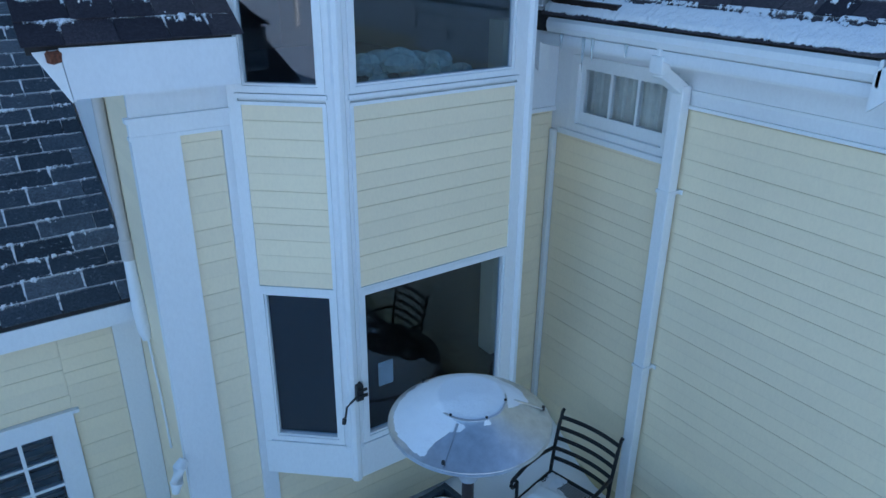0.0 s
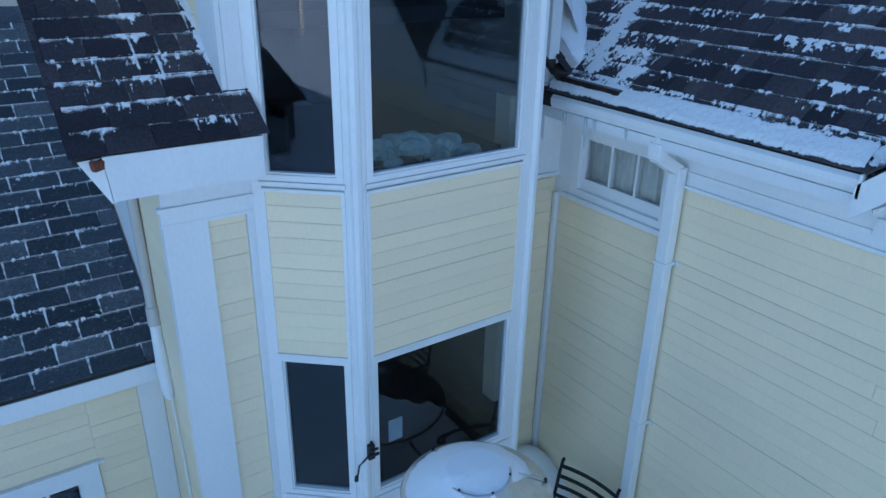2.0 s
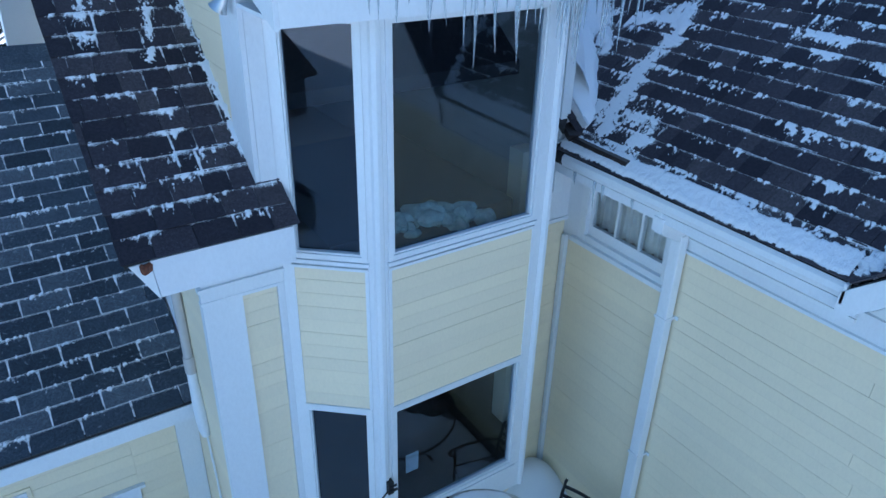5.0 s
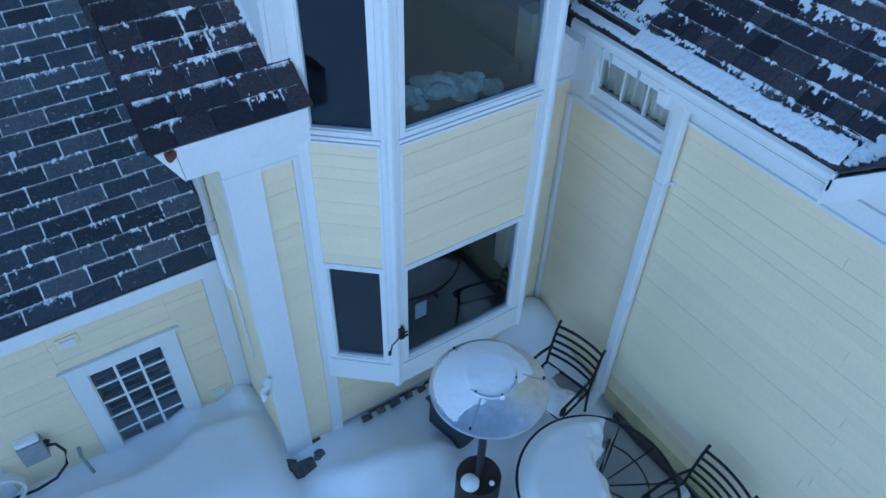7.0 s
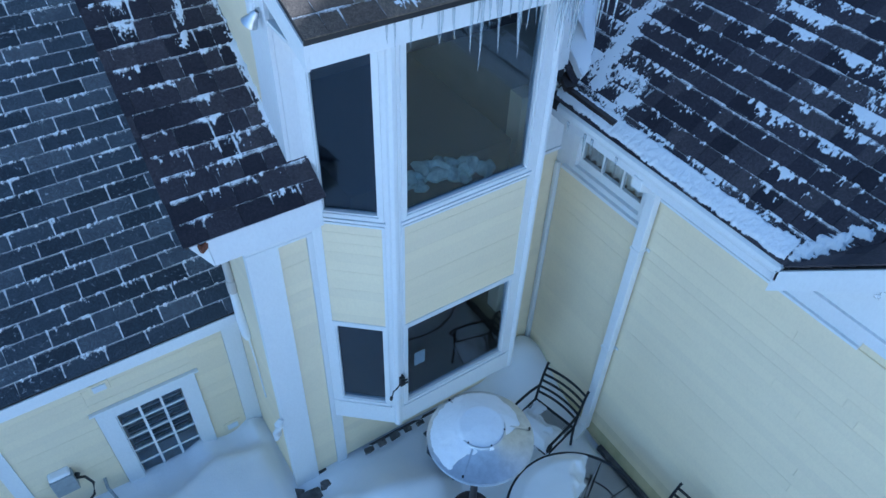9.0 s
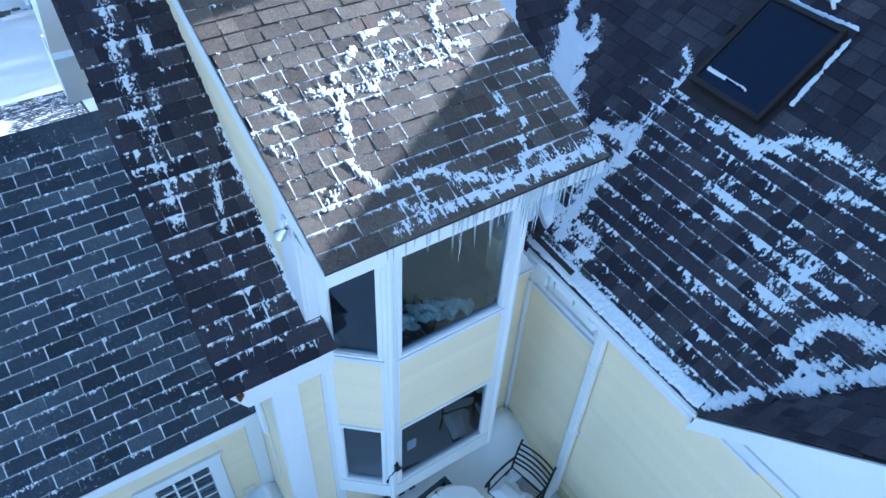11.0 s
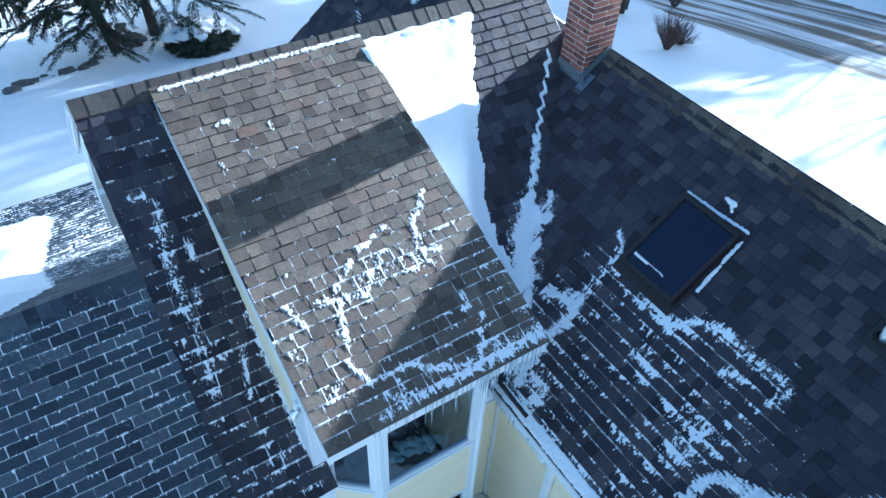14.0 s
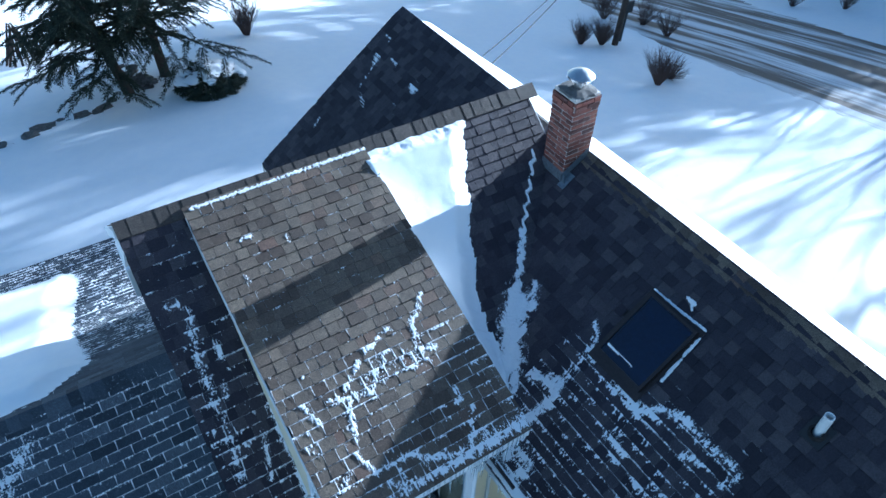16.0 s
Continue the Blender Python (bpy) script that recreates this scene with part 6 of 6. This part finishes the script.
def spruce(x, y, tall, lean, seed, first, reach, label, group="spruces", dense=1.0, size=1.0):
    rng = random.Random(seed)
    t = thing("spruce_tree", label, "tree", group, at=pose(x, y, gz(x, y) - 0.1))
    axis = Vector((*lean, 1)).normalized()
    trunk = [axis * tall * k / 8 for k in range(9)]
    part("trunk", S().tube(trunk, [0.21 * (1 - 0.9 * k / 8) + 0.01 for k in range(9)], 10), BARK, t, smooth=True)
    limbs, crown = S(), S()
    z = first
    while z < tall * 0.97:
        share = 1 - (z - first) / (tall - first)
        for k in range(rng.randint(4, 6)):
            a, l = rng.uniform(0, 6.28), (reach * (0.35 + 0.65 * share)) * rng.uniform(0.6, 1.1)
            d = Vector((math.cos(a), math.sin(a), rng.uniform(-0.08, 0.2))).normalized()
            p = axis * (z + rng.uniform(-0.15, 0.15))
            limbs.tube([p, p + d * l * 0.5 - Vector((0, 0, 0.035 * l)), p + d * l - Vector((0, 0, 0.14 * l))], [0.035 * share + 0.008, 0.018 * share + 0.006, 0.004], 5, False)
            sprays(crown, p, d, l, rng, 0.14, dense, size)
            for sub in range(8 if dense > 0.5 else 3):
                u = rng.uniform(0.35, 0.95)
                q = p + d * l * u - Vector((0, 0, 0.14 * l * u * u))
                b = a + rng.choice((-1, 1)) * rng.uniform(0.5, 1.1)
                sprays(crown, q, Vector((math.cos(b), math.sin(b), rng.uniform(-0.35, 0.1))).normalized(), l * rng.uniform(0.25, 0.45), rng, 0.3, 1.2 * dense, size)
        z += rng.uniform(0.42, 0.64) * (0.68 if dense > 0.5 else 1)
    part("branchwork", limbs, BARK, t)
    part("crown", crown, NEEDLE, t, "dark green needle crown with gaps")
    return t


spruce(5.15, 28.75, 11.0, (-0.05, 0.04), 3, 2.4, 4.3, "tall dark spruce with drooping lower limbs", dense=1.5, size=0.85)
spruce(3.45, 27.75, 9.5, (-0.18, 0.14), 8, 1.7, 3.6, "dark spruce leaning over the stone wall", dense=1.7, size=0.85)
# conifers out of view, added to block the low sun from the yard
grove_src = spruce(92, 22, 10.0, (0.0, 0.0), 14, 0.8, 2.6, "unseen tall dark conifer added to shade the yard", "grove", 0.2, 2.2)
grove_rng = random.Random(21)
for gx, gy in ((68, 28), (71, 31), (74, 28), (70, 35), (77, 33), (73, 38), (80, 29), (79, 37), (83, 33), (76, 24), (84, 40), (87, 36), (82, 24), (88, 29), (91, 40), (86, 45), (94, 34), (69, 32), (75, 35), (81, 42), (92, 46)):
    copy_thing(grove_src, pose(gx, gy, gz(gx, gy) - 0.3, 0, 0, grove_rng.uniform(0, 360)) @ Matrix.Scale(grove_rng.uniform(2.5, 3.2), 4))

# four more, set where their shade falls on chosen strips of field
for gx, gy in ((70, 21.5), (67, 9.0), (73, 6.0), (70, 2.0)):
    copy_thing(grove_src, pose(gx, gy, gz(gx, gy) - 0.3, 0, 0, grove_rng.uniform(0, 360)) @ Matrix.Scale(2.2, 4))


def shrub(x, y, r, seed):
    rng = random.Random(seed)
    t = thing("evergreen_shrub", "round evergreen shrub laden with snow", "shrub", at=pose(x, y, gz(x, y)))
    leaves, caps = S(), []
    for k in range(420):
        a, e = rng.uniform(0, 6.28), rng.uniform(-0.1, 1.45)
        d = Vector((math.cos(a) * math.cos(e), math.sin(a) * math.cos(e), math.sin(e) * 0.85))
        sprays(leaves, d * r * rng.uniform(0.55, 0.85), d, r * rng.uniform(0.15, 0.34), rng, 0.35, 2.4)
    part("foliage", leaves, NEEDLE, t)
    part("stem", S().tube([(0, 0, -0.1), (0.03, 0, r * 0.6)], [0.08, 0.04], 8), BARK, t)
    for k in range(34):
        a, e = rng.uniform(0, 6.28), rng.uniform(0.45, 1.5)
        q = r * rng.uniform(0.12, 0.32)
        c = Vector((math.cos(a) * math.cos(e), math.sin(a) * math.cos(e), math.sin(e) * 0.85)) * r * rng.uniform(0.84, 0.96)
        part("snow_clump", S().lathe([(0.001, -0.3 * q), (0.8 * q, -0.25 * q), (q, 0.0), (0.7 * q, 0.28 * q), (0.001, 0.42 * q)], 12, tuple(c), wobble=lambda t, rr: 1 + 0.25 * math.sin(2 * t + c.x * 9) + 0.15 * math.sin(5 * t + c.y * 7)), SNOW, t, smooth=True)


shrub(6.25, 25.9, 1.3, 5)


def twiggy(x, y, tall, spread, count, seed):
    rng = random.Random(seed)
    t = thing("bare_bush", "leafless brown bush standing in snow", "bush", "bare bushes", at=pose(x, y, gz(x, y)))
    s = S()
    for k in range(count):
        a, e = rng.uniform(0, 6.28), rng.uniform(0.1, 1.0) * spread
        d = Vector((math.cos(a) * e, math.sin(a) * e, 1)).normalized()
        l = tall * rng.uniform(0.55, 1.0)
        p = Vector((math.cos(a), math.sin(a), 0)) * rng.uniform(0, 0.25) * tall * 0.3
        m = p + d * l * 0.55
        s.tube([p, m, m + (d + Vector((rng.uniform(-0.2, 0.2), rng.uniform(-0.2, 0.2), 0.1))).normalized() * l * 0.45], [0.012, 0.008, 0.003], 4, False)
        for j in range(6):
            q = p + d * l * rng.uniform(0.3, 0.9)
            w = (d + Vector((rng.uniform(-0.7, 0.7), rng.uniform(-0.7, 0.7), 0.1))).normalized()
            s.tube([q, q + w * l * rng.uniform(0.2, 0.4)], [0.006, 0.002], 3, False)
    part("branchwork", s, TWIG, t)


twiggy(23.7, 18.3, 1.7, 0.7, 130, 1)
twiggy(25.0, 18.7, 1.1, 2.2, 80, 11)
twiggy(26.2, 24.4, 1.5, 0.8, 140, 2)
twiggy(25.2, 24.9, 1.4, 0.8, 120, 3)
twiggy(10.0, 32.4, 2.0, 0.6, 110, 4)
for i, (x, y, k) in enumerate(((31.5, 24.5, 1.6), (32.2, 27.0, 1.9), (31.0, 29.0, 1.8), (33.5, 31.5, 2.0), (48.5, 27.5, 1.8), (51, 25.0, 1.6), (54, 28.5, 2.2), (57, 30, 2.0), (60, 27.6, 2.4))):
    twiggy(x, y, k, 0.9, 60, 20 + i)

birch = thing("birch_tree", "pale-barked tree standing in sunlit snow", "tree", at=pose(-27.2, -14.3, gz(-27.2, -14.3)))
part("trunk", bare_tree(5, 11, 1), PALEBARK, birch)
shed = thing("garden_shed", "low dark board shed in the snow", "shed", at=pose(-11.2, -1.7, gz(-11.2, -1.7) - 0.1, 0, 0, -8))
part("wall", S().prism([(-1.2, -1.3, 0), (1.2, -1.3, 0), (1.2, -1.3, 1.15), (0, -1.3, 2.0), (-1.2, -1.3, 1.15)], (0, 2.6, 0)), DARKFAB, shed)
part("roof", S().prism([(-1.45, -1.5, 1.05), (0, -1.5, 2.06), (1.45, -1.5, 1.05), (1.45, -1.5, 1.13), (0, -1.5, 2.14), (-1.45, -1.5, 1.13)], (0, 3.0, 0)), FELT, shed)

rock_rng = random.Random(9)
wall_line = [(-2.6, 25.5), (-0.63, 26.1), (0.6, 26.9), (1.75, 26.7), (2.6, 27.3), (3.5, 27.5)]
for i in range(26):
    u = i / 25 * (len(wall_line) - 1)
    k = min(int(u), len(wall_line) - 2)
    x = wall_line[k][0] + (wall_line[k + 1][0] - wall_line[k][0]) * (u - k) + rock_rng.uniform(-0.15, 0.15)
    y = wall_line[k][1] + (wall_line[k + 1][1] - wall_line[k][1]) * (u - k) + rock_rng.uniform(-0.15, 0.15)
    st = new("wall_stone", rocks[i % 5])
    r = rock_rng.choice((0.25, 0.4, 0.55, 0.8))
    st.matrix_world = pose(x, y, gz(x, y) - 0.04, 0, 0, rock_rng.uniform(-15, 25)) @ Matrix.Diagonal((r, r * 0.8, r * 0.8, 1))
    tagged(st, "grey stone of a low dry wall poking out of snow", "stone", "dry stone wall")
for i in range(34):
    u = i / 33
    x, y = 3.75 + 0.45 * u + rock_rng.uniform(-0.3, 0.3), 30.2 - 2.4 * u + rock_rng.uniform(-0.1, 0.1)
    st = new("wall_stone", rocks[i % 5])
    r = rock_rng.uniform(0.32, 0.55)
    st.matrix_world = pose(x, y, gz(x, y) + 0.16 * (i % 4) * (1 - 0.6 * u), 0, 0, rock_rng.uniform(-30, 30)) @ Matrix.Diagonal((r, r * 0.8, r * 0.7, 1))
    tagged(st, "dark stone piled in the dry wall beneath the spruces", "stone", "dry stone wall")
logs = thing("log_stack", "tepee of leaning split logs standing in snow", "log stack", at=pose(0.4, 36.0, gz(0.4, 36.0)) @ Matrix.Scale(0.85, 4))
for i in range(14):
    a = i * 0.45
    part("log", S().tube([(0.95 * math.cos(a), 0.95 * math.sin(a), -0.1), (0.10 * math.cos(a + 0.5), 0.10 * math.sin(a + 0.5), 2.0 + 0.3 * math.sin(i * 2.3))], [0.07, 0.045], 7), BARK, logs)

pole = thing("utility_pole", "brown wooden utility pole carrying service wires", "utility pole", at=pose(26.9, 24.1, gz(26.9, 24.1) - 0.1, 0, 3, 0))
part("pole", S().tube([(0, 0, 0), (0, 0, 9.5)], [0.17, 0.12], 12), BARK, pole, smooth=True)
part("crossarm", S().box(-0.9, 0.9, -0.05, 0.05, 8.8, 8.92), BARK, pole)
part("stake", S().box(0.7, 0.78, 0.3, 0.38, 0, 1.6).box(0.45, 1.05, 0.28, 0.40, 1.6, 2.2), BLACK, pole)
for k in range(2):
    a, b = Vector((7.4 + 0.9 * k, 11.1, 4.6)), Vector((27.0, 24.1, gz(26.9, 24.1) + 8.2 + 0.4 * k))
    pts = [a.lerp(b, i / 14) - Vector((0, 0, 0.7 * 4 * (i / 14) * (1 - i / 14))) for i in range(15)]
    tagged(new("service_wire", S().tube(pts, 0.012, 5).mesh("service_wire", RUBBER)), "thin black overhead wire from the house", "wire", "service wires")

# ---- boards of the long walls ----
clapboards(wall_wing, (3.822, -1.2), (3.822, 3.2), 0.42, 3.33, (-1, 0), 0.1, 3.2)
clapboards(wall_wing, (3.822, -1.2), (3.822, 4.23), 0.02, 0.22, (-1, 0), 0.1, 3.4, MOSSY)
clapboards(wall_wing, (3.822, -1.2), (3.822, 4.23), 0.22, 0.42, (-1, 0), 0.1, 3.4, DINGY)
clapboards(wall_wing, (3.822, 3.2), (3.822, 4.23), 0.42, 2.95, (-1, 0), 0.1)
clapboards(wall_corner, (3.46, 4.292), (3.765, 4.292), 0.1, 3.08, (0, -1), 0.1)
clapboards(wall_main, (1.072, 4.192), (1.295, 4.192), 0.16, 3.31, (0, -1), 0.1)
clapboards(wall_main, (1.40, 4.192), (3.45, 4.192), 0.16, 1.0, (0, -1), 0.1)
clapboards(wall_main, (0.862, 4.227), (0.862, 5.08), 0.05, 3.55, (-1, 0), 0.1)
clapboards(wall_garage, (0.345, 5.102), (0.68, 5.102), -0.1, 1.86, (0, -1), 0.1)
clapboards(wall_garage, (-1.30, 5.102), (-0.565, 5.102), -0.1, 1.86, (0, -1), 0.1)
clapboards(wall_garage, (-0.565, 5.102), (0.345, 5.102), 1.33, 1.86, (0, -1), 0.1)
clapboards(wall_garage, (-5.0, 5.102), (-1.42, 5.102), -0.1, 1.86, (0, -1), 0.1, 3.0)

# ---- ridge caps and shingles ----
ridge_caps(roof_main, (0.42, 7.6, RA(7.6)), (6.46, 7.6, RA(7.6)), KA, KA, 0.32, 0.17)
# wing caps take the sunlit tone, as low sun would brighten them
ridge_caps(roof_wing, (6.66, -2.0, RB(6.65)), (6.66, 6.2, RB(6.65)), 0.72, 0.80, 0.30, 0.17, SUNLIT_SHINGLE)
ridge_caps(roof_garage, (-5.0, YG, RC(YG)), (0.8, YG, RC(YG)), KF, KC, 0.30, 0.165, TAB)
vA, vS, vBs, vC = Vector((0, 1, KA)), Vector((0, 1, KS)), Vector((1, 0, KB)), Vector((0, 1, KC))
shingles(roof_dormer, (1.2, 3.545, RS(3.545)), (1, 0, 0), vS, 2.48, 3.93 * SS, lambda x, y: True, SUNLIT_SHINGLE, "laminate", 300, lambda x, y: y < 6.6, 1, expose=ES)
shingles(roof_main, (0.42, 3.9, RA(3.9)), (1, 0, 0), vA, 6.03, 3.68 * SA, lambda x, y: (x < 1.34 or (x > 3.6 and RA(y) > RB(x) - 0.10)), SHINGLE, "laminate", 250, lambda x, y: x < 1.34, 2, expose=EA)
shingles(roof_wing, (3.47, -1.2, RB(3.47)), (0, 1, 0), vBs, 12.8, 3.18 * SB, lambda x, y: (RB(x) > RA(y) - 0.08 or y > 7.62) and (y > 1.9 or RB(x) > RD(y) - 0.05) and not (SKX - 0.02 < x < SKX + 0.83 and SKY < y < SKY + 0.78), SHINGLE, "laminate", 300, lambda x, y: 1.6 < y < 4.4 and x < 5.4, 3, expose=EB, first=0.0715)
shingles(roof_cross, (3.45, 1.9, RD(1.9)), (1, 0, 0), Vector((0, -1, KD)), 2.6, 1.7 * math.hypot(1, KD), lambda x, y: RD(y) > RB(x) - 0.06, SHINGLE, "laminate", 120, lambda x, y: True)
shingles(roof_garage, (-8.0, 4.79, RC(4.79)), (1, 0, 0), vC, 8.85, 2.87 * SC, lambda x, y: x > -5, TAB, "tab", 300, lambda x, y: x > -3.2, expose=EC)
shingles(roof_garage, (-8.0, 15.5, RF(15.5)), (1, 0, 0), Vector((0, -1, KG)), 8.82, (15.5 - YK) * math.hypot(1, KG), lambda x, y: x > -4, TAB, "tab", 0, lambda x, y: False)
shingles(roof_garage, (-8.0, YK, RF(YK)), (1, 0, 0), Vector((0, -1, KF)), 8.82, 4.1 * math.hypot(1, KF), lambda x, y: x > -4, TAB, "tab", 0, lambda x, y: False)
